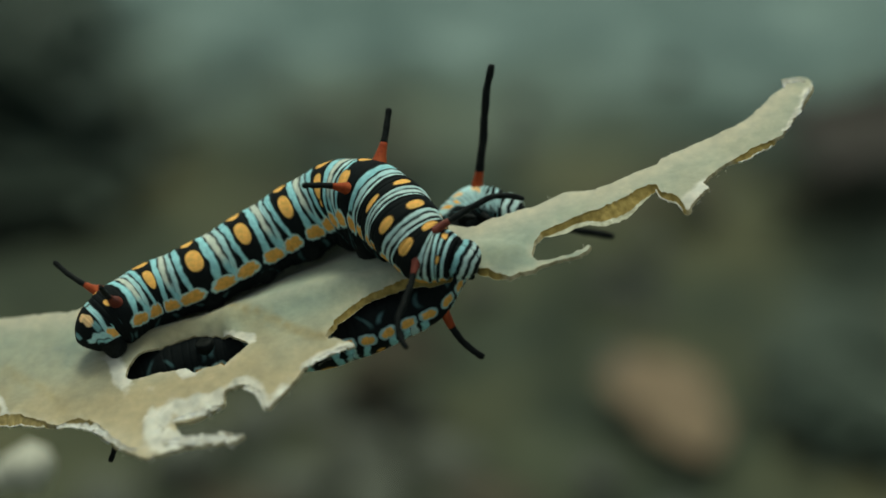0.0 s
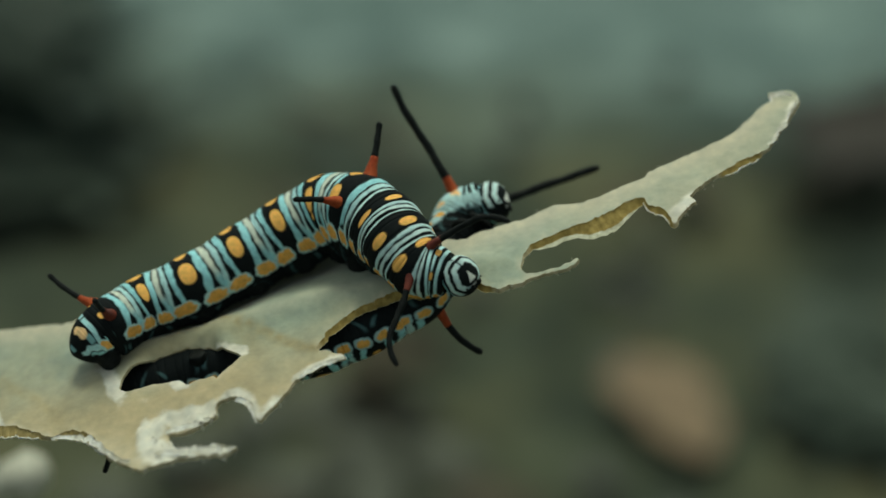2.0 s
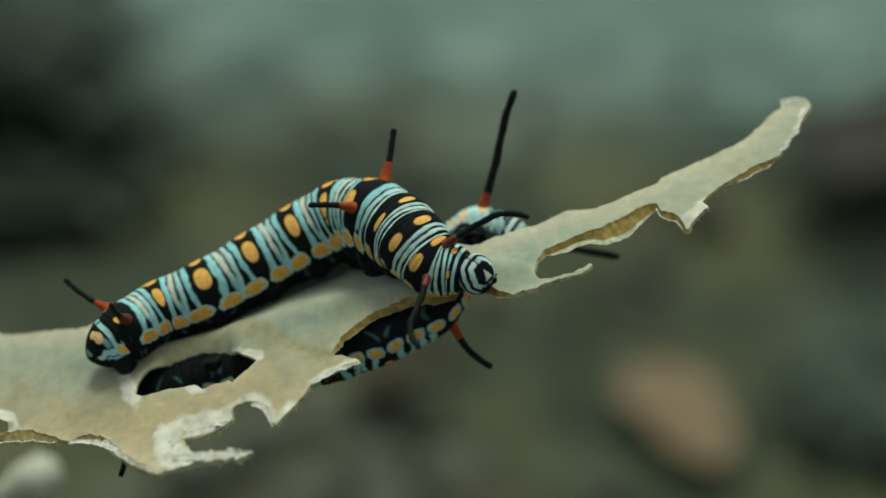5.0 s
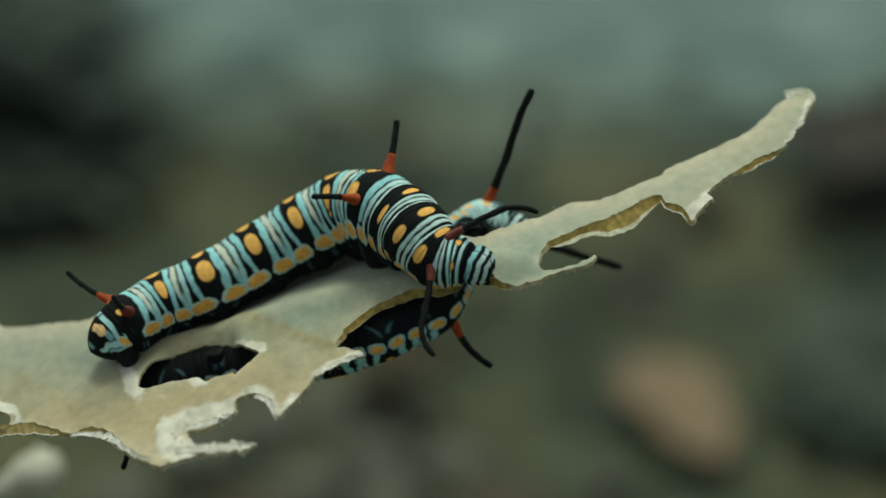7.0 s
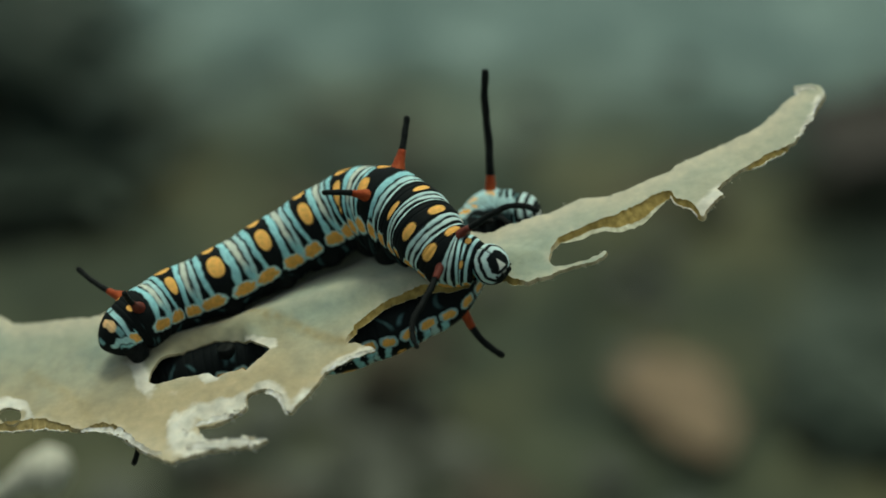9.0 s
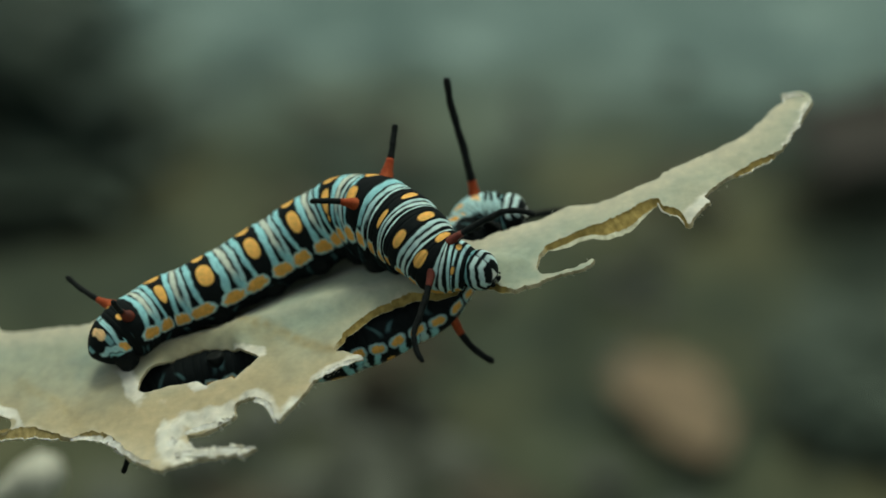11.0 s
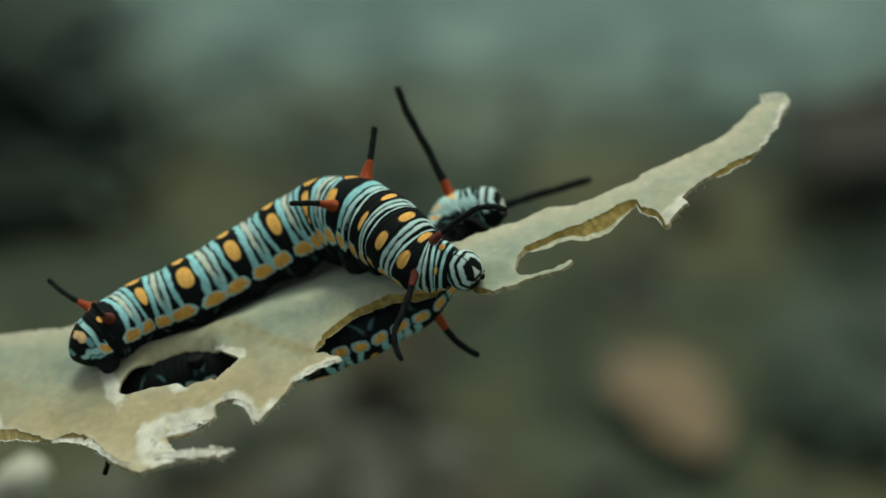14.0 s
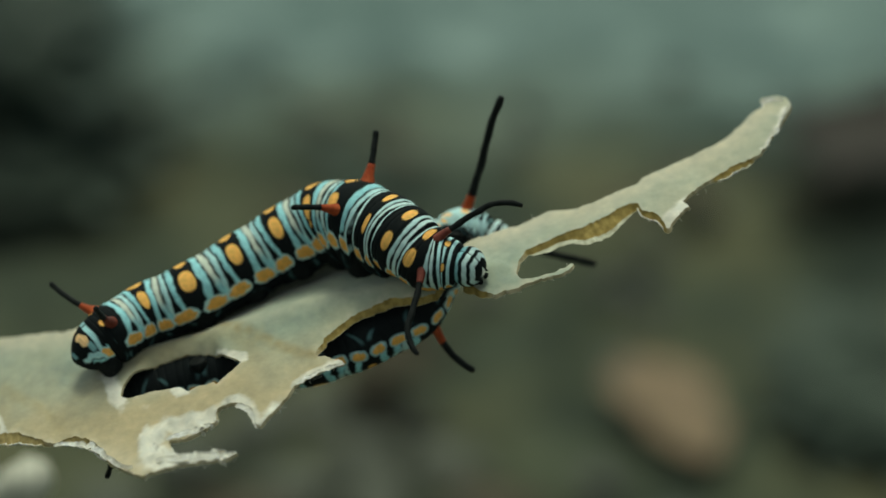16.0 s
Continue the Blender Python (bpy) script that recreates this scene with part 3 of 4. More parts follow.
class Spine:
    """A body's middle line: a knot for each ring of the body from the tail to the neck, with its radius and its back's direction."""

    def __init__(self, knots, radii, backs):
        self.p, self.r, self.b = (np.array(a, float) for a in (knots, radii, backs))

    def _at(self, a, u):
        n = len(a)
        if u < 0:
            return a[0] + (a[1] - a[0]) * u
        if u > n - 1:
            return a[-1] + (a[-1] - a[-2]) * (u - n + 1)
        i = min(int(u), n - 2)
        t = u - i
        p1, p2 = a[i], a[i + 1]
        p0 = a[i - 1] if i else 2 * p1 - p2
        p3 = a[i + 2] if i + 2 < n else 2 * p2 - p1
        return 0.5 * (2 * p1 + (p2 - p0) * t + (2 * p0 - 5 * p1 + 4 * p2 - p3) * t * t + (3 * p1 - p0 - 3 * p2 + p3) * t ** 3)

    def basis(self, u):
        """Place, way forward, side, back at u, and the radius."""
        c = self._at(self.p, u)
        f = self._at(self.p, u + 0.05) - self._at(self.p, u - 0.05)
        f /= np.linalg.norm(f)
        b = self._at(self.b, u)
        b = b - f * (b @ f)
        b /= np.linalg.norm(b)
        return c, f, np.cross(f, b), b, float(self._at(self.r[:, None], u)[0])

    def matrix(self, u):
        c, f, s, b, _ = self.basis(u)
        return Matrix(((s[0], f[0], b[0], c[0]), (s[1], f[1], b[1], c[1]), (s[2], f[2], b[2], c[2]), (0, 0, 0, 1)))


def band(s, lo, hi, e=0.02):
    return soft(s, lo - e, lo + e) * (1 - soft(s, hi - e, hi + e))


def ring_pigment(s, phi, i, spots, seed):
    """The pattern of one ring: s from its hind to its fore edge, phi in degrees from the back."""
    a = np.abs(phi)
    k = seed * 1.7 + i * 2.3
    wob = 0.010 * np.sin(phi * 0.045 + k) + 0.004 * np.sin(phi * 0.13 + 2 * k) + 0.002 * np.sin(phi * 0.31 + 3 * k)
    wob = wob + 0.003 * np.sin(phi * 0.83 + s * 31 + k) * np.sin(phi * 0.37 + k * 2)
    u = (s + wob - 0.5) % 1.0  # from one row of spots to the next
    col = np.tile(INK, (*s.shape, 1))

    def paint(mask, c):
        nonlocal col
        m = mask[..., None]
        col = col * (1 - m) + c * m

    def stripe(mid, half, c, end=94.0, start=-20.0, e=0.016):
        """One pale stripe round the back, uneven in width, that stops at end degrees."""
        w = half * (1 + 0.16 * np.sin(phi * 0.10 + k * 3 + half * 900) + 0.10 * np.sin(phi * 0.27 + k + half * 500))
        m = mid + 0.008 * np.sin(phi * 0.07 + k * 5 + half * 700)
        stop = end + 4 * np.sin(s * 23 + k)
        paint(band(u, m - w, m + w, e) * (1 - soft(a, stop - 4, stop + 4)) * soft(a, start - 5, start + 5), c)

    f = soft(a, 40, 92)
    pale = BLUE * 0.6 + CREAM * 0.4
    if seed == 2.0 and i >= 10:  # a pale blue neck with dark arcs towards the head
        paint(1 - soft(a, 118, 130), BLUE * 0.7 + CREAM * 0.3)
        for mid, half in ((0.98, 0.045),) if i == 10 else ((0.20, 0.10), (0.58, 0.12), (0.96, 0.10)):
            paint(band(s + 2.5 * wob, mid - half, mid + half, 0.025) * (1 - soft(a, 118, 130)), INK)
    elif i == 11:
        for lo, hi in ((0.10, 0.27), (0.40, 0.52), (0.70, 0.86)):
            paint(band(s + 1.5 * wob, lo, hi, 0.02) * (1 - soft(a, 86, 96)), BLUE * 0.75 + CREAM * 0.25)
    elif i >= 8:  # broad pale stripes between narrow rows of spots
        stripe(0.255, 0.048, pale)
        stripe(0.415, 0.050, BLUE * 0.5 + CREAM * 0.5)
        stripe(0.565, 0.036, pale, 90)
    elif i == 7:  # the ring with the horns
        stripe(0.265, 0.066, BLUE, 78)
        stripe(0.435, 0.050, BLUE * 0.7 + CREAM * 0.3)
        stripe(0.575, 0.055, pale)
        stripe(0.730, 0.050, BLUE)
    else:  # four stripes that part a little towards the flank; the second is cream, and joins the third
        stripe(0.270 - 0.050 * f, 0.068 - 0.008 * f, BLUE)
        stripe(0.570 - 0.030 * f, 0.047 - 0.008 * f, BLUE * 0.75 + CREAM * 0.25, 92)
        stripe(0.725 + 0.055 * f, 0.056 - 0.006 * f, BLUE)
        fade = soft(a, 42, 76)[..., None]
        stripe(0.422 + 0.040 * f, 0.056 - 0.012 * f, (CREAM * np.array((0.62, 0.56, 0.48)) + BLUE * 0.28) * (1 - fade) + BLUE * 0.9 * fade, 92, e=0.028)
        if i == 1:  # black behind the tail's horns
            paint(1 - soft(s, 0.30, 0.34), INK)
        e = ((u - 0.505) / 0.055) ** 2 + ((a - 86) / 9) ** 2
        paint(1 - soft(e, 0.7, 1.3), BLUE)
    if spots and seed == 2.0 and i == 10:
        for mid in (0.18, 0.72):
            e = np.abs((s - mid) / 0.14) ** 2.3 + np.abs((a - 86) / 18) ** 2.3
            paint(1 - soft(e, 0.8, 1.15), ORANGE * 0.8 + CREAM * 0.2)
    elif spots:
        ws, wa = (0.075, 8.5) if i == 1 else (0.12, 10.0) if i == 11 else (0.17, 22.0) if i == 2 else (0.14, 23.0) if i < 7 else (0.15, 19.0) if i == 10 else (0.118, 17.0)
        mid = 0.26 if i == 10 else 0.33 if i in (1, 7) else 0.5 - 0.02 * np.sin(k * 7)  # behind a horn where the ring has one
        at = 31 + 0.5 * np.sin(k * 3)
        e = np.abs((s - mid) / ws) ** 2.3 + np.abs((a - at) / wa) ** 2.3
        paint(1 - soft(e, 1.25, 1.6), INK)
        paint(1 - soft(e, 0.85, 1.1), ORANGE)
        if i == 6:  # a second small spot under the large one
            e = ((s - mid) / 0.08) ** 2 + ((a - 62) / 6) ** 2
            paint(1 - soft(e, 0.8, 1.2), ORANGE)
    # flank: two amber blotches a ring, in pale borders, parted from the next pair by black
    if seed == 2.0 and i >= 8:  # paler flanks towards the neck
        paint(band(a + 5 * np.sin(s * 12 + k), 88, 114, 6), CREAM * 0.3 + BLUE * 0.6)
    if i == 1:
        u = np.where(s < 0.5, -1.0, u)
    wide, tall = (0.10, 9.0) if seed == 2.0 else (0.185, 13.0) if i < 8 else (0.15, 13.0)
    for mid, ca in ((0.17, 101.0), (0.50, 102.0), (0.83, 100.0)) if seed == 2.0 else ((0.285, 101.0), (0.735, 100.0)):
        d = u - mid
        w = wide * (1 - 0.012 * np.clip(ca - a, 0, 16)) * (1 + 0.08 * np.sin(k * 3 + mid * 9))
        e = np.abs(d / w) ** 3.0 + np.abs((a - ca + 14 * d * np.sign(mid - 0.5)) / tall) ** 3.0
        e = e + 0.2 * np.sin(phi * 0.5 + k * 5) + 0.2 * np.sin(s * 27 + k) + 0.18 * np.sin(s * 49 + phi * 0.3 + k * 2)
        paint(1 - soft(e, *((2.0, 4.0) if seed == 2.0 else (1.8, 2.6))), (BLUE * 0.7 + CREAM * 0.3) * (0.75 if seed == 2.0 else 1.0))
        if seed == 2.0 and i >= 10:
            continue
        paint(1 - soft(e, 0.85, 1.35), ORANGE * 0.95)
        paint((1 - soft(e, 0.1, 0.6)) * 0.5, AMBER)
    if i == 0:  # the tail plate: black with broad pale bands and orange patches
        col = np.tile(INK, (*s.shape, 1))
        wave = 0.04 * np.sin(phi * 0.08 + 1.0)
        paint(band(s + 0.0022 * (a - 45) + wave, 0.66, 0.93, 0.03) * band(a, 4, 94, 5), BLUE * 0.85 + CREAM * 0.15)
        e = np.abs((s - 0.24 + wave) / 0.21) ** 2.4 + np.abs((a - 38) / 27) ** 2.4 + 0.25 * np.sin(phi * 0.2 + s * 8)
        paint(1 - soft(e, 0.8, 1.1), CREAM * 0.25 + ORANGE * 0.75)
        e = np.abs((s - 0.80) / 0.24) ** 2.4 + np.abs((a - 101) / 15) ** 2.4 + 0.25 * np.sin(phi * 0.3 + s * 14)
        paint(1 - soft(e, 1.5, 2.0), BLUE * 0.8 + CREAM * 0.2)
        paint(1 - soft(e, 0.8, 1.15), ORANGE)
        low = a + 9 * np.sin(s * 5 + 0.6) + 3 * np.sin(s * 17)  # two strokes that run back from the flank's patch
        paint(band(low, 92, 112, 3) * band(s, -0.28, 0.66, 0.05), BLUE * 0.8 + CREAM * 0.2)
        paint(band(low, 116, 127, 3) * band(s, 0.0, 0.6, 0.05), BLUE * 0.85)
        paint(band(a + 26 * s, 66, 92, 5) * band(s, 0.26, 0.52, 0.05), BLUE * 0.6)
        paint(band(s, -0.5, -0.36, 0.03) * band(a, 20, 76, 8), BLUE * 0.6)
    # underside: black with a few pale flecks
    arc = 0.12 * np.sin((a - 120) * 0.07 + k)
    paint(band(s + arc, 0.30, 0.37, 0.03) * band(a, 122, 150, 6) * 0.7, BLUE * 0.2)
    paint(band(s - arc, 0.66, 0.74, 0.03) * band(a, 126, 142, 5) * 0.8, BLUE * 0.25)
    return col


def tentacle(cat, flare, length, thick, bend, hook=0.0, red=0.2, tone=None):
    """A soft black filament on a red horn: its own z runs from the root to the tip, and it bows towards its x."""
    t = np.linspace(0, 1, 40)
    x = bend * 4 * t * (1 - t) + hook * np.maximum(0, t - 0.6) ** 2 * 6 + 0.004 * np.sin(t * 17 + length) * np.sin(t * 7 + 2 * length)
    x -= t * x[-1]
    path = np.stack([x * length, 0 * t, t * length], 1)
    r = thick * (1.06 - 0.16 * t) * np.where(t > 0.985, 0.7, 1.0) * (1 + 0.05 * np.sin(t * 50) + 0.05 * np.sin(t * 23 + length))
    v, f = tube(path, r, 12)
    ob = part("tentacle", v, f, BLACK, cat, label="black fleshy filament on a red horn")
    tb = np.linspace(-0.25, 1, 10)
    path = np.stack([np.interp(tb * red, t, x) * length, 0 * tb, tb * red * length], 1)
    v, f = tube(path, thick * (1.08 + flare * np.clip(1 - tb, 0, 1.2) ** 1.5), 14)
    part("horn", v, f, tone or RED, ob, label="dark red horn")
    return ob


def aim(root, tip, bow):
    """The pose of a tentacle from root towards tip, bowed towards bow; millimetres."""
    z = Vector(tip) - Vector(root)
    z.normalize()
    x = Vector(bow) - z * Vector(bow).dot(z)
    x.normalize()
    y = z.cross(x)
    return Matrix(((x[0], y[0], z[0], root[0]), (x[1], y[1], z[1], root[1]), (x[2], y[2], z[2], root[2]), (0, 0, 0, 1)))


def reach_to(root, x, z, length, towards):
    """The tip of a tentacle of that length seen at x, z: nearer or farther than its root, as its length wants."""
    d2 = (x - root[0]) ** 2 + (z - root[2]) ** 2
    return (x, root[1] + towards * math.sqrt(max(length ** 2 - d2, 0.0)), z)


def build_rings(cat, spine, seed, plain=(), belly=(0.0,) * 12):
    """The body's rings, tail to neck, each a mesh that overlaps its neighbours."""
    rings = []
    n = len(spine.p)
    na, ns = 160, 88
    phi = np.linspace(-180, 180, na, endpoint=False)
    for i in range(n):
        lo = -0.5 if i == 0 else -0.08
        s = np.linspace(lo, 1.08, ns)
        if i == 0:
            s = -0.6 + 1.68 * (1 - np.cos(np.linspace(0, math.pi / 2, ns)))
        verts = []
        for q in s:
            c, f, side, b, r = spine.basis(i - 0.5 + q)
            if i == 0:
                r *= max(1 - max(0.0, (0.45 - q) / 1.05) ** 2, 0.0) ** 0.66 + 0.01
            r *= 1 + 0.045 * math.sin(math.pi * min(max(q, 0), 1)) - 0.025
            for c0 in (0.03, 0.18, 0.33, 0.66, 0.82):
                r *= 1 - 0.022 * math.exp(-((q - c0) / 0.022) ** 2)
            over = max(0.0, -q, q - 1) if i else max(0.0, q - 1)
            r *= 1 - 2.2 * over
            g = np.radians(phi)
            flat = np.where(np.abs(phi) > 90, 1 - 0.03 * np.cos(np.radians(np.abs(phi) - 180)) ** 2, 1.0)
            lump = 1 + 0.03 * np.exp(-((np.abs(phi) - 104) / 14) ** 2) + belly[i] * np.exp(-((np.abs(phi) - 165) / 36) ** 2)
            rr = r * flat * lump
            verts.append(c + rr[:, None] * (np.cos(g)[:, None] * b + np.sin(g)[:, None] * side))
        ss, pp = np.meshgrid(s, phi, indexing="ij")
        col = ring_pigment(np.clip(ss, 0, 1) if i else ss, pp, i, i not in plain, seed)
        v = np.concatenate(verts)
        col = col.reshape(-1, 3)
        faces = grid_faces(ns, na).tolist()
        if i == 0:
            v = np.concatenate([v, [verts[0].mean(0)]])
            col = np.concatenate([col, [INK]])
            faces += [[(j + 1) % na, j, len(v) - 1] for j in range(na)]
        c = spine.basis(i)[0]
        rings.append(part("body_ring", v, faces, SKIN, cat, c, pigment=col))
    return rings


def build_head(cat, size):
    """The head: its own y is the way the face looks, z its crown."""
    nv, na = 110, 120
    a, b = np.meshgrid(np.linspace(0, math.pi, nv), np.linspace(0, 2 * math.pi, na, endpoint=False), indexing="ij")
    x, y, z = np.sin(a) * np.cos(b), np.cos(a), np.sin(a) * np.sin(b)
    cleft = 1 - 0.06 * np.exp(-(x / 0.09) ** 2) * np.maximum(0, z)
    verts = (np.stack([x, 0.86 * y, 1.05 * z], -1) * size * cleft[..., None]).reshape(-1, 3)
    t = np.degrees(a) + 2.0 * np.sin(b * 5) + 1.2 * np.sin(b * 11 + 1)
    white = BLUE * 0.5 + CREAM * 0.5
    cols = np.tile(INK, (nv, na, 1))
    for mask, c in (
        (band(t, 36, 53, 1.5) * soft(z, -0.6, -0.5), white),
        (band(t, 65, 81, 1.5) * soft(z, -0.75, -0.65), white),
        (band(t, 95, 114, 2), BLUE * 0.9),
        ((1 - soft(np.abs(x), 0.018, 0.05)) * soft(z, 0.0, 0.1), INK),
        (band(z, -0.32, 0.22, 0.03) * (1 - soft(np.abs(x) - 0.25 * (0.26 - z) / 0.58, -0.03, 0.02)) * (y > 0), CREAM * 0.95),
        (band(z, -0.58, -0.47, 0.02) * (1 - soft(np.abs(x), 0.25, 0.32)) * (y > 0), CREAM * 0.5),
    ):
        cols = cols * (1 - mask[..., None]) + c * mask[..., None]
    cols = cols.reshape(-1, 3)
    head = part("head", verts, grid_faces(nv, na), SKIN, cat, pigment=cols, label="glossy black head ringed with bluish white")
    for sx in (-1, 1):
        v, f = tube([(sx * 0.28 * size, 0.72 * size, -0.55 * size), (sx * 0.24 * size, 0.74 * size, -0.66 * size), (sx * 0.12 * size, 0.74 * size, -0.76 * size)], [0.16 * size, 0.12 * size, 0.04 * size], 10)
        part("mandible", v, f, BLACK, head)
        v, f = tube([(sx * 0.5 * size, 0.66 * size, -0.5 * size), (sx * 0.53 * size, 0.69 * size, -0.53 * size), (sx * 0.54 * size, 0.72 * size, -0.56 * size)], [0.06 * size, 0.045 * size, 0.02 * size], 8)
        part("antenna", v, f, BLACK, head)
    return head


def build_legs(cat, spine, prolegs, claws, long=1.14):
    """Black stumpy prolegs under the hind rings and jointed legs under the fore rings."""
    made = []
    for i in prolegs + claws:
        c, f, s, b, r = spine.basis(i)
        for side in (-1, 1):
            if i in prolegs:
                long = max(1.1, min(2.0, 0.25 + float((c - np.array((c[0], KZ * c[2] + KX * c[0], c[2]))) @ LEAN) / r)) if spine.r[7] > 2.5 else 1.02
                p = [c - b * 0.62 * r + s * side * 0.42 * r, c - b * (0.4 + 0.5 * long) * r + s * side * 0.5 * r, c - b * long * r + s * side * 0.5 * r]
                ob = part("proleg", *tube(ragged3(p, 5), np.interp(np.linspace(0, 1, 11), [0, 0.5, 0.8, 1], [0.55, 0.5, 0.46, 0.38]) * r * (1.0 if spine.r[7] > 2.5 else 0.6), 14), BLACK, cat, p[0])
            else:
                p = [c - b * 0.7 * r + s * side * 0.35 * r, c - b * 1.1 * r + s * side * 0.5 * r + f * 0.1, c - b * 1.45 * r + s * side * 0.3 * r + f * 0.3]
                ob = part("leg", *tube(ragged3(p, 5), np.linspace(0.2, 0.06, 11) * r, 10), BLACK, cat, p[0])
            made.append((i, ob))
    return made


UP = tuple(LEAN)
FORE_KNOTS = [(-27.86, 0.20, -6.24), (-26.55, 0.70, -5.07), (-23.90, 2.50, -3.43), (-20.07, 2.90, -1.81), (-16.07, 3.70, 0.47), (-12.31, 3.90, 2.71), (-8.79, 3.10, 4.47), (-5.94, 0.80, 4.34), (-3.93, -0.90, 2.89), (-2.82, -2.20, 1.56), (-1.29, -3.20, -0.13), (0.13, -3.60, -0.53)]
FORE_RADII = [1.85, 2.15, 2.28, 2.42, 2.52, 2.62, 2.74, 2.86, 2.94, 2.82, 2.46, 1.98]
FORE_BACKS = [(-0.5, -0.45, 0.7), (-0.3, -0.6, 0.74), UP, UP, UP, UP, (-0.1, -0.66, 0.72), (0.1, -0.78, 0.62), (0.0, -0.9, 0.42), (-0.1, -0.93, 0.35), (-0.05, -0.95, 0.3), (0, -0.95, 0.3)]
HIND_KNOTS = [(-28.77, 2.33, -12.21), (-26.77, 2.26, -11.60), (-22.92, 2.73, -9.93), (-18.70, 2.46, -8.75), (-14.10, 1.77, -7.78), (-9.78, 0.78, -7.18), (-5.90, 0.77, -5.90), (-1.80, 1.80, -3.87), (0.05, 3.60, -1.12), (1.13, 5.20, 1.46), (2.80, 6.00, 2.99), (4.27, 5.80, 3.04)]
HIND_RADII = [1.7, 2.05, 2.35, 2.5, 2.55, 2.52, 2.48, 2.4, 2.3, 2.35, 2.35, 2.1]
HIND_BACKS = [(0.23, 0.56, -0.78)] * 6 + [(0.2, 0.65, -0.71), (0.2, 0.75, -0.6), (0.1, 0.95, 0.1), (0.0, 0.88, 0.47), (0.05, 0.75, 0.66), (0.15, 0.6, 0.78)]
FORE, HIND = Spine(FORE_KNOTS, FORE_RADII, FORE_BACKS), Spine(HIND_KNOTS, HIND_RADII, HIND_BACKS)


def root_at(spine, i, phi, out=0.93, along=0.0):
    c, f, s, b, r = spine.basis(i + along)
    g = radians(phi)
    return c + out * r * (math.cos(g) * b + math.sin(g) * s)


plant = build_plant()
upper_cat = thing("caterpillar", on_stage(0, 0, 0), "black caterpillar with pale blue stripes, orange spots, arched on leaf", "caterpillar", "caterpillars on the leaf")
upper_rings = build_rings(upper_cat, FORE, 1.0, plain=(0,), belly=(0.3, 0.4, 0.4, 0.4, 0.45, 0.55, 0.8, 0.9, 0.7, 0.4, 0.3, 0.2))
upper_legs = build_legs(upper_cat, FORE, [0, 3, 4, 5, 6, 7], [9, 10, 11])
upper_head = build_head(upper_cat, 1.6)
upper_up = tentacle(upper_cat, 0.55, 7.3, 0.26, -0.015, 0.2, 0.17, MAROON)
upper_down = tentacle(upper_cat, 0.4, 7.2, 0.26, 0.05, 0.28, 0.15, MAROON)
mid_far = tentacle(upper_cat, 1.2, 4.7, 0.29, 0.02, 0.0, 0.38)
mid_near = tentacle(upper_cat, 1.3, 4.4, 0.24, 0.03, 0.0, 0.38)
tail_far = tentacle(upper_cat, 1.2, 4.85, 0.24, -0.05, 0.0, 0.3)
tail_near = tentacle(upper_cat, 1.2, 4.0, 0.24, -0.04, 0.0, 0.45, MAROON)
mid_far.matrix_basis = mm(aim(root_at(FORE, 7, -44), (-4.41, 1.50, 11.40), (1, 0, 0)))
mid_near.matrix_basis = mm(aim(root_at(FORE, 7, 44), (-10.93, -4.00, 4.94), (0, 0, 1)))
tail_far.matrix_basis = mm(aim(root_at(FORE, 1, -40), (-31.84, 2.00, -0.97), (0, 0, 1)))
tail_near.matrix_basis = mm(aim(root_at(FORE, 1, 40), (-26.67, -5.50, -2.66), (0, 0, 1)))

lower_cat = thing("caterpillar", on_stage(0, 0, 0), "black striped caterpillar hanging under the leaf, head raised behind", "caterpillar", "caterpillars on the leaf")
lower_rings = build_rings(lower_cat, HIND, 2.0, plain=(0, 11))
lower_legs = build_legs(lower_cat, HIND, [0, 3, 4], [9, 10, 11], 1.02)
lower_head = build_head(lower_cat, 1.75)
lower_a = tentacle(lower_cat, 0.45, 10.4, 0.34, 0.015, 0.04, 0.14)
lower_b = tentacle(lower_cat, 0.4, 12.9, 0.37, 0.03, 0.03, 0.1)
lower_mid = tentacle(lower_cat, 0.35, 5.0, 0.3, 0.09, 0.0, 0.28)
lower_mid_far = tentacle(lower_cat, 0.6, 3.4, 0.24, 0.06, 0.0, 0.3)
lower_tail = tentacle(lower_cat, 0.6, 4.6, 0.24, 0.03, 0.0, 0.3)
lower_tail_far = tentacle(lower_cat, 0.6, 4.0, 0.24, 0.03, 0.0, 0.3)


# ---- the ground far below, out of focus ----
def build_ground():
    """One sheet of soil, fine near the plant and coarse towards the horizon."""
    def steps():
        near = list(np.arange(0, 1.6, 0.03))
        far = [1.6 * 1.35 ** k for k in range(19)]
        return near + far
    half = steps()
    xs = np.array([-v for v in half[:0:-1]] + half)
    ys = xs + 0.6
    v = []
    for y in ys:
        for x in xs:
            fade = 1.0 if abs(x) < 1.6 and abs(y - 0.6) < 1.6 else 0.3
            v.append((x, y, fade * (0.02 * smooth_noise(x * 5, y * 5, 2.0) + 0.008 * smooth_noise(x * 19, y * 19, 4.0)) - 0.012))
    me_v = np.array(v)
    ob = part("ground", me_v, grid_faces(len(ys), len(xs), False), SOIL, None, scale=1.0)
    return tagged(ob, "dark olive-brown soil with leaf litter", "ground", kind="structure")


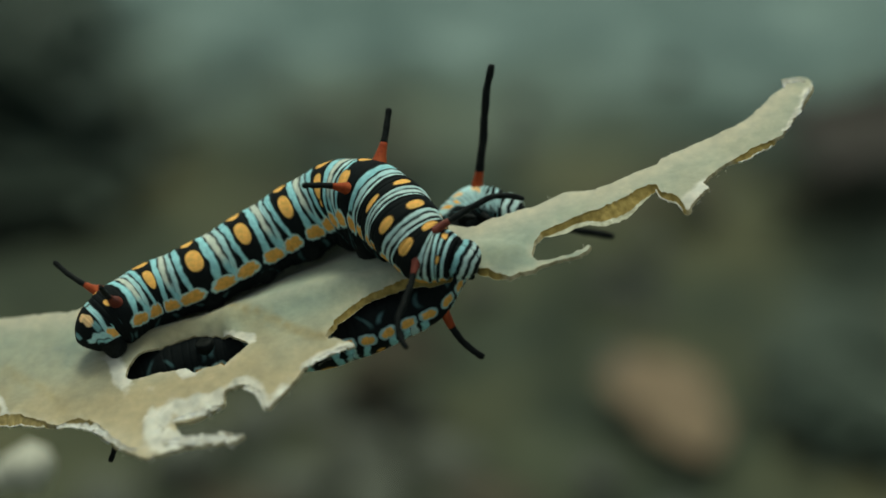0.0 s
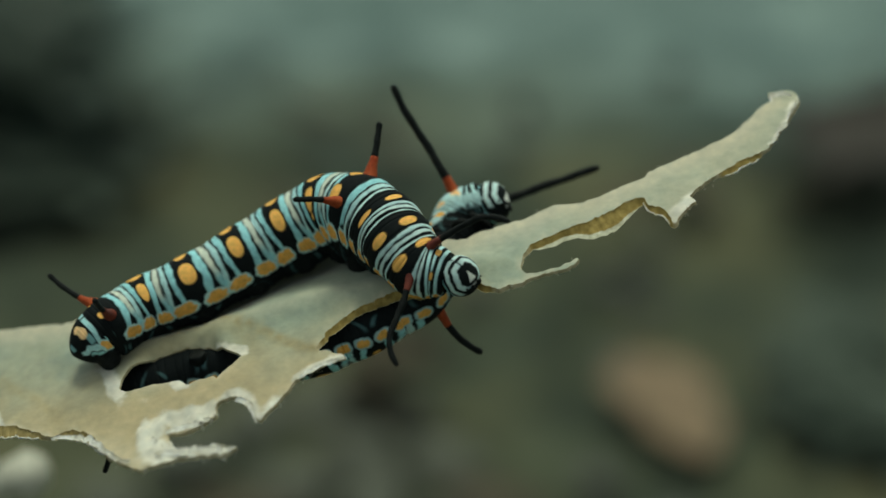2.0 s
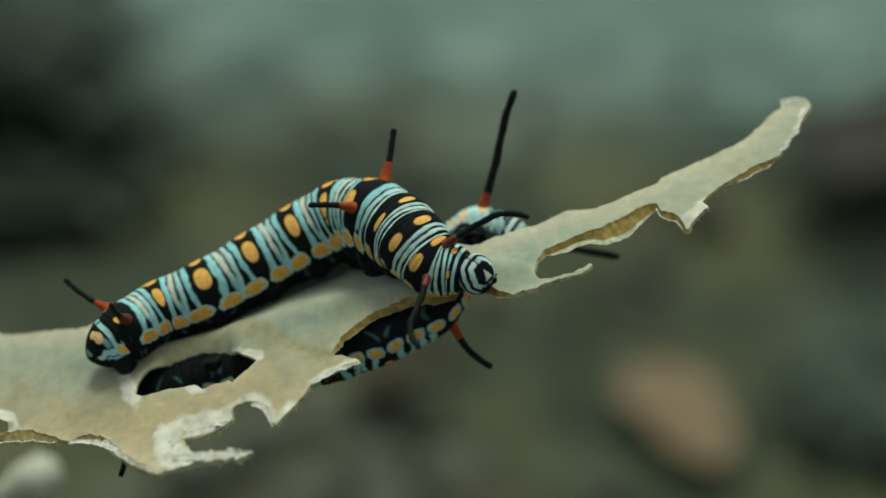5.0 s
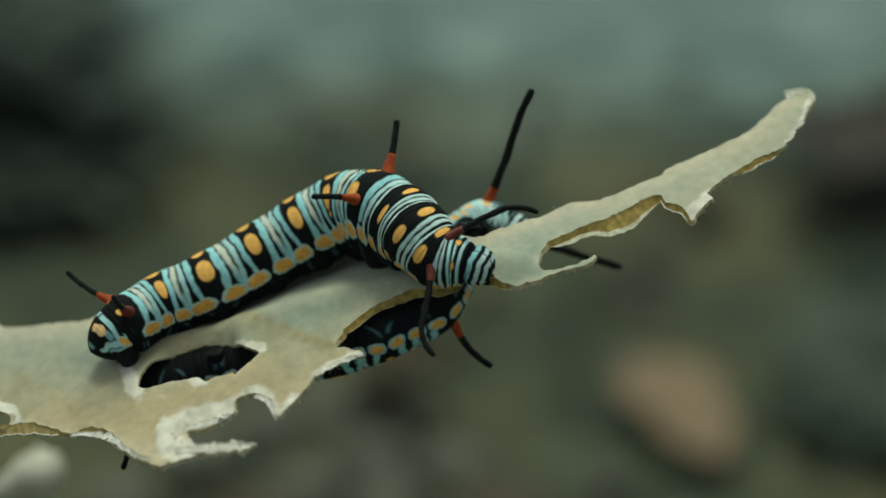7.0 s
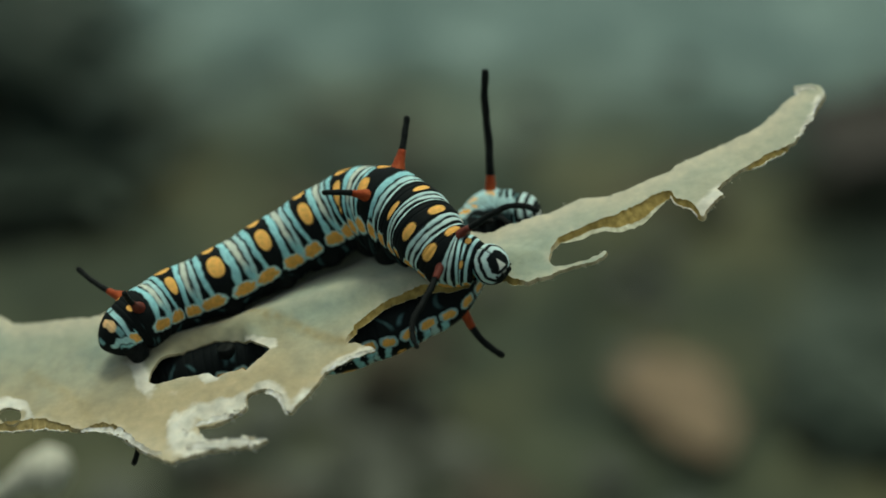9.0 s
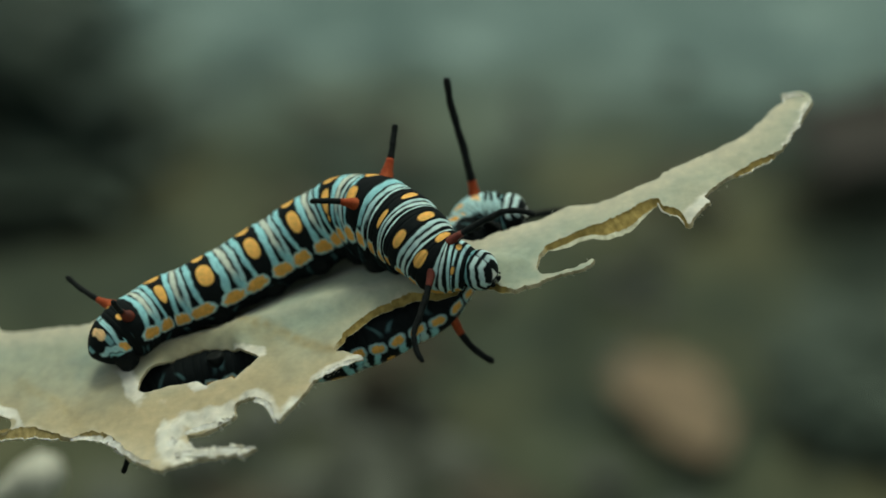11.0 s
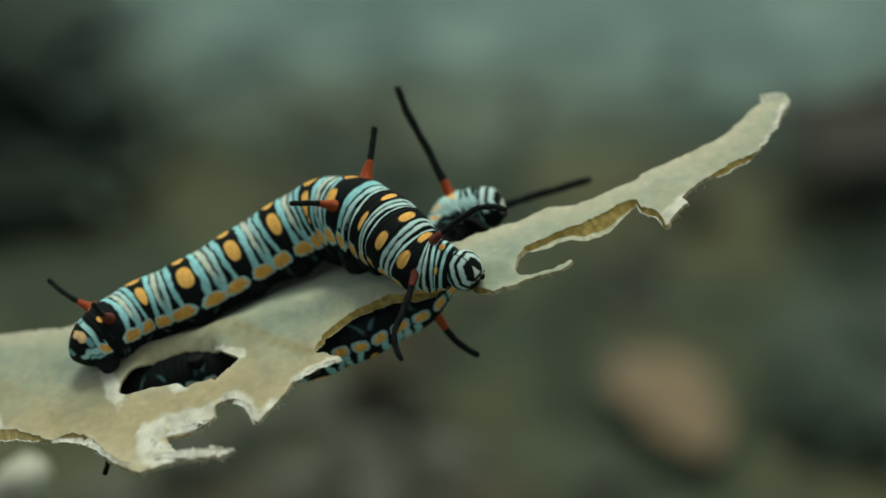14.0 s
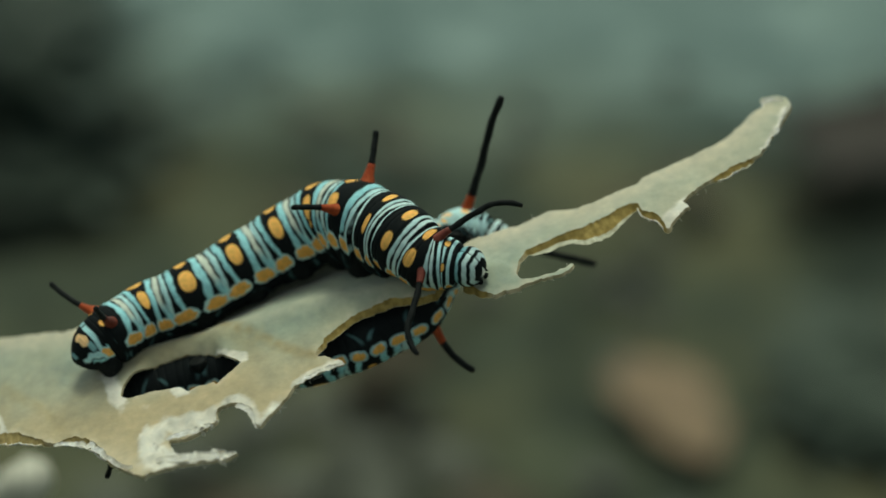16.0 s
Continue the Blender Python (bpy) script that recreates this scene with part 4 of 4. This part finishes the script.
def litter_leaf(name, length, width, curl, mat, seed, label, category="dead leaf", group=""):
    """A dry leaf: a curled blade with a rib, on the ground."""
    ob = thing(name, Matrix(), label, category, group)
    rows = []
    nl, nw = 24, 11
    for i in range(nl):
        t = i / (nl - 1)
        w = width * math.sin(math.pi * (0.03 + 0.94 * t)) ** 0.75 * (1 - 0.3 * t) * (1 + 0.12 * smooth_noise(t * 9, seed, 1.0))
        for j in range(nw):
            c = j / (nw - 1) * 2 - 1
            rows.append(((t - 0.5) * length, c * w / 2, 0.004 + curl * (c * c * 0.6 + 1.2 * (t - 0.5) ** 2) + 0.12 * curl * smooth_noise(t * 5, c * 3, seed)))
    top = np.array(rows)
    low = top - np.array((0, 0, 0.0006))
    n = len(top)
    f = grid_faces(nl, nw, False)
    rim = list(range(nw)) + [nw * r + nw - 1 for r in range(1, nl)] + list(range(nl * nw - 2, (nl - 1) * nw - 1, -1)) + [nw * r for r in range(nl - 2, 0, -1)]
    wall = [[a, b, b + n, a + n] for a, b in zip(rim, rim[1:] + rim[:1])]
    part("blade", np.concatenate([top, low]), f.tolist() + (f + n)[:, ::-1].tolist() + wall, mat, ob, scale=1.0)
    run = [((t - 0.5) * length, 0.0, 0.0044 + curl * 1.2 * (t - 0.5) ** 2) for t in np.linspace(-0.15, 1, 14)]
    part("rib", *tube(run, np.linspace(0.0011, 0.0004, 14), 6), mat, ob, scale=1.0)
    return ob


def pebble(size, seed, mat, label):
    ob = thing("pebble", Matrix(), label, "pebble", "pebbles on the soil")
    v = []
    for a in np.linspace(0, math.pi, 10):
        for c in np.linspace(0, 2 * math.pi, 14, endpoint=False):
            d = np.array((math.sin(a) * math.cos(c), math.sin(a) * math.sin(c), math.cos(a)))
            v.append(d * size * (1 + 0.25 * smooth_noise(d[0] * 1.5 + seed, d[1] * 1.5, d[2])) * np.array((1, 0.8, 0.6)) + np.array((0, 0, size * 0.35)))
    part("stone", np.array(v), grid_faces(10, 14), mat, ob, scale=1.0)
    return ob


def weed(name, height, spread, count, mat, seed, label, group="weeds on the soil"):
    """A low clump: thin stalks, each with small pointed leaves."""
    rnd = random.Random(seed)
    ob = thing(name, Matrix(), label, "weed", group)
    sv, sf, lv, lf = [], [], [], []
    ns = nl = 0
    for _ in range(count):
        a, q = rnd.uniform(0, 2 * math.pi), rnd.uniform(0.1, 1.0)
        d = np.array((math.cos(a), math.sin(a), 0)) * spread * q
        h = height * rnd.uniform(0.5, 1.0)
        run = np.array([d * 0.1 + np.array((0, 0, -0.01)), d * 0.5 + np.array((0, 0, h * 0.6)), d + np.array((0, 0, h))])
        v, f = tube(ragged3(run, 3), 0.0012, 5)
        sv.append(v)
        sf += [[k + ns for k in g] for g in f]
        ns += len(v)
        for k in range(9):
            t = 0.2 + 0.1 * k
            p = (run[0] * (1 - t) + run[2] * t) + np.array((0, 0, h * 0.15 * math.sin(math.pi * t)))
            b = rnd.uniform(0, 2 * math.pi)
            ln, w = rnd.uniform(0.018, 0.036), rnd.uniform(0.006, 0.011)
            o = np.array((math.cos(b), math.sin(b), rnd.uniform(-0.2, 0.5)))
            s = np.array((-math.sin(b), math.cos(b), 0)) * w
            up = np.array((0, 0, 0.0012))
            pts = [p, p + o * ln * 0.45 + s - up, p + o * ln, p + o * ln * 0.45 - s - up, p + o * ln * 0.5 + up * 2]
            lv += pts
            lf += [[nl, nl + 1, nl + 4], [nl + 1, nl + 2, nl + 4], [nl + 2, nl + 3, nl + 4], [nl + 3, nl, nl + 4], [nl + 3, nl + 2, nl + 1, nl]]
            nl += 5
    tagged(part("undergrowth", np.concatenate(sv), sf, mat, ob, scale=1.0), kind="stuff")
    tagged(part("foliage", np.array(lv), lf, mat, ob, scale=1.0, smooth=False), kind="stuff")
    return ob


build_ground()
weeds = [weed("weed", 0.12, 0.09, 34, WEED, 3, "dark green low weed clump on the soil"), weed("weed", 0.05, 0.07, 26, MOSS, 4, "olive low creeping weed on the soil")]
weeds[0].matrix_basis = pose(-0.305, 0.98, 0, 0, 0, 10)
weeds[1].matrix_basis = pose(-0.34, 1.0, -0.004, 0, 0, 0)
for x, y, z in ((-0.38, 1.12, 40), (-0.26, 0.91, 80), (-0.43, 0.98, 120), (-0.40, 1.26, 200), (-0.32, 1.24, 260)):
    copy_thing(weeds[0], pose(x, y, -0.005, 0, 0, z))
low_weed = weed("weed", 0.028, 0.07, 30, DULLWEED, 7, "dull green flat weed clump on the soil")
low_weed.matrix_basis = pose(-0.225, 0.94, -0.004, 0, 0, 0)
copy_thing(low_weed, pose(-0.25, 0.84, -0.004, 0, 0, 70))
tuft = weed("weed", 0.018, 0.032, 16, DULLWEED, 8, "small dull green weed tuft on the soil")
tuft.matrix_basis = pose(0.182, 0.585, -0.004)
for x, y, z in ((0.19, 0.545, 40), (0.21, 0.62, 150)):
    copy_thing(tuft, pose(x, y, -0.004, 0, 0, z))
for length, width, seed, x, y, turn in ((0.064, 0.062, 3.0, 0.106, 0.582, -74), (0.070, 0.046, 6.0, 0.113, 0.552, -80)):
    litter_leaf("dead_leaf", length, width, 0.003, DEAD, seed, "tan dry dead leaf lying on the soil").matrix_basis = pose(x, y, 0.0, 0, 0, turn)
bark = litter_leaf("bark_piece", 0.17, 0.14, 0.02, DARKWOOD, 8.0, "dark wet curled piece of bark", "bark")
bark.matrix_basis = pose(0.285, 0.88, 0.012, 0, 0, 55)
litter_leaf("dead_leaf", 0.09, 0.05, 0.006, BROWN, 4.0, "dark rotting leaf lying on damp soil").matrix_basis = pose(0.30, 0.6, 0.002, 0, 0, -80)
brown = litter_leaf("dead_leaf", 0.055, 0.03, 0.008, BROWN, 5.0, "brown rotting leaf in the litter", group="leaf litter")
brown.matrix_basis = pose(-0.1, 0.66, 0.008, 0, 5, 30)
rnd = random.Random(11)
for _ in range(18):
    copy_thing(brown, pose(rnd.uniform(-0.14, 0.42), rnd.uniform(0.42, 1.06), rnd.uniform(0.0, 0.012), rnd.uniform(-12, 12), rnd.uniform(-12, 12), rnd.uniform(0, 360)))
stone = pebble(0.011, 2.0, PEBBLE, "small grey rounded pebble on the soil")
stone.matrix_basis = pose(0.02, 0.7, -0.004)
for _ in range(30):
    copy_thing(stone, pose(rnd.uniform(-0.4, 0.42), rnd.uniform(0.42, 1.1), -0.006, 0, 0, rnd.uniform(0, 360)))


cobble = pebble(0.021, 5.0, PALESTONE, "pale grey rounded stone on the soil")
cobble.matrix_basis = pose(-0.07, 0.51, -0.017)
for x, y, turn in ((-0.12, 0.54, 40), (-0.03, 0.50, 90), (-0.04, 0.54, 10), (-0.06, 0.58, 200), (-0.15, 0.50, 300), (-0.02, 0.58, 130), (-0.09, 0.48, 250), (-0.09, 0.57, 70), (0.0, 0.53, 160), (0.01, 0.48, 20)):
    copy_thing(cobble, pose(x, y, -0.017, 0, 0, turn))


# ---- what moves ----
def motions():
    """The leaf sways in the air with both caterpillars on it; the fore one chews, the other swings its head."""
    sway = [(0, pose(-0.00, 0.00, -0.00, 0, -0.00, 0)), (0.5, pose(0.17, 0.38, 0.00, 0, 0.00, 0)), (1, pose(0.47, 0.27, -0.12, 0, -0.00, 0)), (1.5, pose(0.21, 0.52, -0.41, 0, 0.00, 0)), (2, pose(-0.80, 1.55, -1.05, 0, -0.08, 0)), (2.5, pose(-1.02, 2.09, -1.47, 0, -0.11, 0)), (3, pose(-0.82, 2.20, -1.73, 0, -0.10, 0)), (3.5, pose(-0.55, 2.74, -2.09, 0, -0.15, 0)), (4, pose(-0.55, 2.67, -2.59, 0, -0.11, 0)), (4.5, pose(-0.32, 2.53, -2.36, 0, -0.04, 0)), (4.7, pose(0.31, 2.4, -1.66, 0, -0.04, 0)), (6.8, pose(0.40, 1.88, -1.09, 0, -0.07, 0)), (7, pose(0.63, 1.83, -0.82, 0, -0.07, 0)), (7.5, pose(1.81, 1.41, -0.27, 0, 0.03, 0)), (8, pose(2.16, 1.41, -0.10, 0, 0.06, 0)), (8.5, pose(2.00, 1.62, -0.25, 0, -0.04, 0)), (9, pose(1.46, 1.93, -0.49, 0, -0.10, 0)), (9.5, pose(1.89, 2.21, -0.77, 0, -0.11, 0)), (10, pose(0.80, 2.15, -1.06, 0, -0.17, 0)), (10.2, pose(0.69, 2.2, -1.29, 0, -0.19, 0)), (12.3, pose(-0.2, 2.72, -0.78, 0, -0.37, 0)), (12.5, pose(-0.68, 2.76, -1.05, 0, -0.39, 0)), (13, pose(-1.54, 3.39, -1.56, 0, -0.35, 0)), (13.5, pose(-1.60, 3.27, -1.62, 0, -0.44, 0)), (14, pose(-1.17, 2.88, -1.32, 0, -0.44, 0)), (14.5, pose(-0.84, 3.13, -1.26, 0, -0.40, 0)), (15, pose(-0.43, 3.27, -1.17, 0, -0.33, 0)), (15.5, pose(-0.51, 3.20, -1.40, 0, -0.40, 0)), (16, pose(-1.05, 3.16, -1.63, 0, -0.46, 0))]
    hub = Matrix.Translation((-10, 0, -3))
    rows = [(t, HELD[t] @ CAM.inverted() @ STAGE @ mm(hub @ m @ hub.inverted())) for t, m in sway]
    for ob in (plant, upper_cat, lower_cat):
        walk(ob, rows)

    # the upper caterpillar's fore end drifts forward as it feeds
    drift = [(0, 0.00, 0.00), (0.5, 0.16, -0.42), (1, -0.01, -0.22), (1.5, -0.02, -0.20), (2, 0.27, -0.23), (2.5, 0.20, -0.08), (3, 0.41, 0.05), (3.5, 0.28, 0.06), (4, 0.33, 0.23), (4.5, 0.38, 0.29), (7, 0.45, 0.30), (7.5, 0.48, 0.16), (8, 0.60, 0.06), (8.5, 0.29, -0.08), (9, 0.36, 0.09), (9.5, 0.48, -0.03), (10, 0.43, 0.05), (12.5, 0.91, 0.36), (13, 0.73, 0.25), (13.5, 0.87, 0.17), (14, 0.93, 0.35), (14.5, 0.93, 0.50), (15, 1.13, 0.63), (15.5, 1.01, 0.71), (16, 1.29, 0.87)]
    share = {7: 0.05, 8: 0.35, 9: 0.72, 10: 1.0, 11: 1.1}
    bodies = {}
    for t, dx, dz in drift:
        k = FORE.p.copy()
        for i, w in share.items():
            k[i] += np.array((dx, 0, dz)) * w
        bodies[t] = Spine(k, FORE.r, FORE.b)
    for i in share:
        walk(upper_rings[i], [(t, mm(b.matrix(i) @ FORE.matrix(i).inverted() @ Matrix.Translation(FORE.basis(i)[0]))) for t, b in bodies.items()])
    for i, leg in upper_legs:
        if i in share:
            at = Matrix.Translation(leg.location * 1000)
            walk(leg, [(t, mm(b.matrix(i) @ FORE.matrix(i).inverted() @ at)) for t, b in bodies.items()])

    # its head: 0 bent down to the leaf, 1 lifted with the face turned to the light
    lift = [(0, 0.0), (0.5, 0.25), (1, 0.9), (1.5, 1.0), (2, 0.95), (2.5, 0.8), (3, 0.65), (3.5, 0.5), (4, 0.85), (4.5, 0.95),
            (7, 0.1), (7.5, 0.0), (8, 0.0), (8.5, 0.25), (9, 1.0), (9.5, 0.95), (10, 0.85), (12.5, 0.3), (13, 0.95),
            (13.5, 0.95), (14, 0.8), (14.5, 0.75), (15, 0.5), (15.5, 0.45), (16, 0.4)]
    heads = []
    for t, w in lift:
        neck = bodies[t].basis(11)[0]
        c = neck + np.array((1.45, -0.2, -0.3)) * (1 - w) + np.array((1.75, -0.75, -0.3)) * w
        face = Vector((0.9, -0.1, -0.42)).lerp(Vector((0.5, -0.85, 0.12)), w)
        heads.append((t, mm(aim(c, c + np.array(face), (1, 0, 0)))))
    turned = []
    for t, m in heads:
        y = (m.to_3x3() @ Vector((0, 0, 1))).normalized()
        z = Vector((-0.35, -0.55, 0.75))
        z = (z - y * z.dot(y)).normalized()
        x = y.cross(z)
        p = m.translation
        turned.append((t, Matrix(((x[0], y[0], z[0], p[0]), (x[1], y[1], z[1], p[1]), (x[2], y[2], z[2], p[2]), (0, 0, 0, 1)))))
    walk(upper_head, turned)

    # its long fore tentacles
    up_tips = [
        (0, 6.7, 4.0), (0.5, 7.0, 2.4), (1, 5.9, 3.4), (1.5, 5.8, 3.1), (2, 5.9, 3.1), (2.5, 5.9, 3.2), (3, 6.4, 3.7),
        (3.5, 6.6, 3.0), (4, 6.3, 3.7), (4.5, 6.2, 3.9), (7, 7.0, 3.7), (7.5, 6.9, 3.5), (8, 7.5, 3.2), (8.5, 6.8, 3.1),
        (9, 5.8, 3.4), (9.5, 6.3, 3.4), (10, 6.1, 3.5), (12.5, 7.7, 3.6), (13, 7.5, 3.3), (13.5, 6.3, 3.6), (14, 6.1, 4.2),
        (14.5, 6.6, 4.2), (15, 7.0, 5.4), (15.5, 7.2, 5.4), (16, 7.4, 4.9),
    ]
    down_tips = [
        (0, -2.7, -7.5), (0.5, -3.7, -7.4), (1, -3.4, -7.1), (1.5, -3.3, -8.0), (2, -2.7, -7.9), (2.5, -2.8, -7.6), (3, -2.7, -7.3),
        (3.5, -2.4, -7.8), (4, -2.6, -6.8), (4.5, -2.4, -5.8), (7, -1.3, -7.4), (7.5, -1.4, -7.2), (8, -1.6, -7.2), (8.5, -2.4, -7.7),
        (9, -3.4, -7.1), (9.5, -2.5, -6.9), (10, -2.3, -7.8), (12.5, -1.0, -7.3), (13, -0.4, -6.8), (13.5, -2.3, -7.0), (14, -2.0, -7.4),
        (14.5, -1.4, -7.4), (15, -1.9, -7.2), (15.5, -1.8, -7.0), (16, -0.9, -6.6),
    ]
    ups, downs = [], []
    for t, x, z in up_tips:
        root = root_at(bodies[t], 10, -40, 0.95, 0.34)
        ups.append((t, mm(aim(root, reach_to(root, x, z, 7.3, -1), (0.3, 0, -1)))))
    for t, x, z in down_tips:
        root = root_at(bodies[t], 10, 44, 0.95, 0.16)
        downs.append((t, mm(aim(root, reach_to(root, x, z, 7.2, -1), (1, 0, 0)))))
    walk(upper_up, ups)
    walk(upper_down, downs)

    # the lower caterpillar: its middle lifts, its fore end swings about the neck
    a_tips = [
        (0, 4, 15.2), (0.5, 3.8, 15.2), (1, 2.6, 15.4), (1.1, -0.2, 15.58), (1.2, -2.1, 15.2), (1.3, -0.85, 15.6), (1.5, -2.3, 15.1),
        (2, -3.5, 15), (2.5, -4.5, 14.6), (3, -5.6, 13.5), (3.5, -3.4, 15), (3.6, -1.1, 15.3), (3.7, 0.3, 15.4), (3.8, 1.35, 15.6),
        (4, 3, 15.7), (4.5, 4.7, 15.2), (4.7, 5.6, 14.9), (6.8, 5.9, 14.5), (7, 6.8, 14.1), (7.5, 2.5, 15.1), (8, 2, 15.2),
        (8.5, 2.5, 15.3), (9, 2.1, 15.5), (9.5, 2, 15.4), (10, 2, 15.3), (10.2, -0.3, 15.5), (12.3, 0.15, 15.5), (12.5, -1.3, 15.1),
        (13, -3.4, 14.6), (13.5, -2.4, 15.2), (14, -2.7, 15.3), (14.5, -2.3, 15.4), (15, 0.4, 15.9), (15.2, 1.25, 15.8), (15.4, 4.3, 15.1),
        (15.5, 5.9, 14.5), (16, 6.1, 14.3),
    ]
    b_tips = [
        (0, 14.9, 1.1), (0.5, 14.8, 1.1), (1, 13.9, 3.5), (1.1, 14.2, 5.4), (1.2, 14.3, 6.5), (1.3, 14.8, 5.7), (1.5, 14.4, 6.4),
        (2, 14.4, 8.15), (2.5, 13.7, 9.05), (3, 13.3, 9.45), (3.5, 14.2, 8.45), (3.6, 14.5, 6.3), (3.7, 14.8, 5.5), (3.8, 14.9, 4.8),
        (4, 14.9, 4), (4.5, 15.1, 1.4), (4.7, 15.1, 1), (6.8, 15, -0.5), (7, 14.9, -0.8), (7.5, 13.1, 1.5), (8, 12.9, 2.1),
        (8.5, 13.1, 2), (9, 13.1, 2.8), (9.5, 12.8, 2.7), (10, 12.5, 3.2), (10.2, 13.4, 4.2), (12.3, 14.2, 5.3), (12.5, 14.8, 6.2),
        (13, 14.4, 8.35), (13.5, 14.6, 7.15), (14, 14.4, 7.35), (14.5, 14.7, 7.05), (15, 15.1, 4.7), (15.2, 15.2, 3), (15.4, 15.5, 1.4),
        (15.5, 15.6, 0.6), (16, 14.7, 0.1),
    ]
    rise = [
        (0, 0, -0), (0.5, 0.04, -0.02), (1, 0.09, 0.25), (1.1, 0.2, 0.6), (1.2, 0.27, 0.84), (1.3, 0.22, 0.68), (1.5, 0.28, 0.87),
        (2, 0.43, 1.09), (2.5, 0.43, 1.19), (3, 0.59, 1.3), (3.5, 0.47, 1.12), (3.6, 0.44, 0.97), (3.7, 0.42, 0.88), (3.8, 0.41, 0.82),
        (4, 0.39, 0.71), (4.5, 0.32, 0.52), (4.7, 0.3, 0.47), (6.8, 0.09, 0), (7, 0.07, -0.06), (7.5, 0.1, 0.42), (8, 0.04, 0.4),
        (8.5, 0.06, 0.37), (9, 0.17, 0.37), (9.5, 0.11, 0.22), (10, 0.12, 0.22), (10.2, 0.14, 0.28), (12.3, 0.35, 0.58), (12.5, 0.37, 0.63),
        (13, 0.64, 1.02), (13.5, 0.63, 0.94), (14, 0.56, 0.95), (14.5, 0.53, 0.95), (15, 0.41, 0.66), (15.2, 0.39, 0.55), (15.4, 0.31, 0.17),
        (15.5, 0.27, -0.03), (16, 0.24, 0.12),
    ]
    px, pz = 0.33, 2.90
    lifts = {4: 0.1, 5: 0.3, 6: 0.65, 7: 1.0, 8: 0.8, 9: 0.3}
    swings = {8: 0.15, 9: 0.55, 10: 1.0, 11: 1.1}
    shapes, angles = {}, {}
    for (t, x, z), (_, dx, dz) in zip(a_tips, rise):
        theta = 0.62 * (math.atan2(z - pz, x - px) - math.atan2(a_tips[0][2] - pz, a_tips[0][1] - px))
        k, b = HIND.p.copy(), HIND.b.copy()
        for i, w in lifts.items():
            k[i] += np.array((dx, 0, dz)) * w
        for i, w in swings.items():
            turn = np.array(Matrix.Rotation(-theta * w, 3, "Y"))
            hub3 = np.array((px, 0, pz))
            k[i] = turn @ (k[i] - hub3) + hub3
            b[i] = turn @ b[i]
        shapes[t], angles[t] = Spine(k, HIND.r, b), theta
    moving = range(4, 12)
    for i in moving:
        walk(lower_rings[i], [(t, mm(s.matrix(i) @ HIND.matrix(i).inverted() @ Matrix.Translation(HIND.basis(i)[0]))) for t, s in shapes.items()])
    for i, leg in lower_legs:
        if i in moving:
            at = Matrix.Translation(leg.location * 1000)
            walk(leg, [(t, mm(s.matrix(i) @ HIND.matrix(i).inverted() @ at)) for t, s in shapes.items()])
    heads = []
    for t, s in shapes.items():
        c, f, side, b, r = s.basis(11)
        y = Vector(f * 0.85 - b * 0.2 + side * 0.2).normalized()
        z = Vector(b)
        z = (z - y * z.dot(y)).normalized()
        x = y.cross(z)
        p = c + f * 1.2 - b * 0.35 + side * 0.15
        heads.append((t, mm(Matrix(((x[0], y[0], z[0], p[0]), (x[1], y[1], z[1], p[1]), (x[2], y[2], z[2], p[2]), (0, 0, 0, 1))))))
    walk(lower_head, heads)
    aa, bb, mids, fars = [], [], [], []
    for (t, ax, az), (_, bx, bz) in zip(a_tips, b_tips):
        s = shapes[t]
        root = root_at(s, 10, 58, 0.93, 0.25)
        aa.append((t, mm(aim(root, reach_to(root, ax, az, 10.4, -1), (1, 0, 0)))))
        root = root_at(s, 10, -42)
        bb.append((t, mm(aim(root, reach_to(root, bx, bz, 12.9, 1), (0, 0, 1)))))
        root = root_at(s, 7, -60, 0.93, 0.12)
        w = s.p[7] - HIND.p[7]
        tip = np.array((3.10, 2.50, -8.61)) + w * 1.3
        mids.append((t, mm(aim(root, tip, (-0.3, 0, -1)))))
        root = root_at(s, 7, 52)
        fars.append((t, mm(aim(root, root + np.array((0.3, 4.0, -1.2)), (0, 0, -1)))))
    walk(lower_a, aa)
    walk(lower_b, bb)
    walk(lower_mid, mids)
    walk(lower_mid_far, fars)
    root = root_at(HIND, 1, -50, 0.9)
    walk(lower_tail, [(t, mm(aim(root, (-26.62, -1.00, -17.19), (1, 0, 0)))) for t in (0.0, 16.0)])
    root = root_at(HIND, 1, 50)
    walk(lower_tail_far, [(t, mm(aim(root, root + np.array((-1.5, 3.0, 0.5)), (1, 0, 0)))) for t in (0.0, 16.0)])


motions()
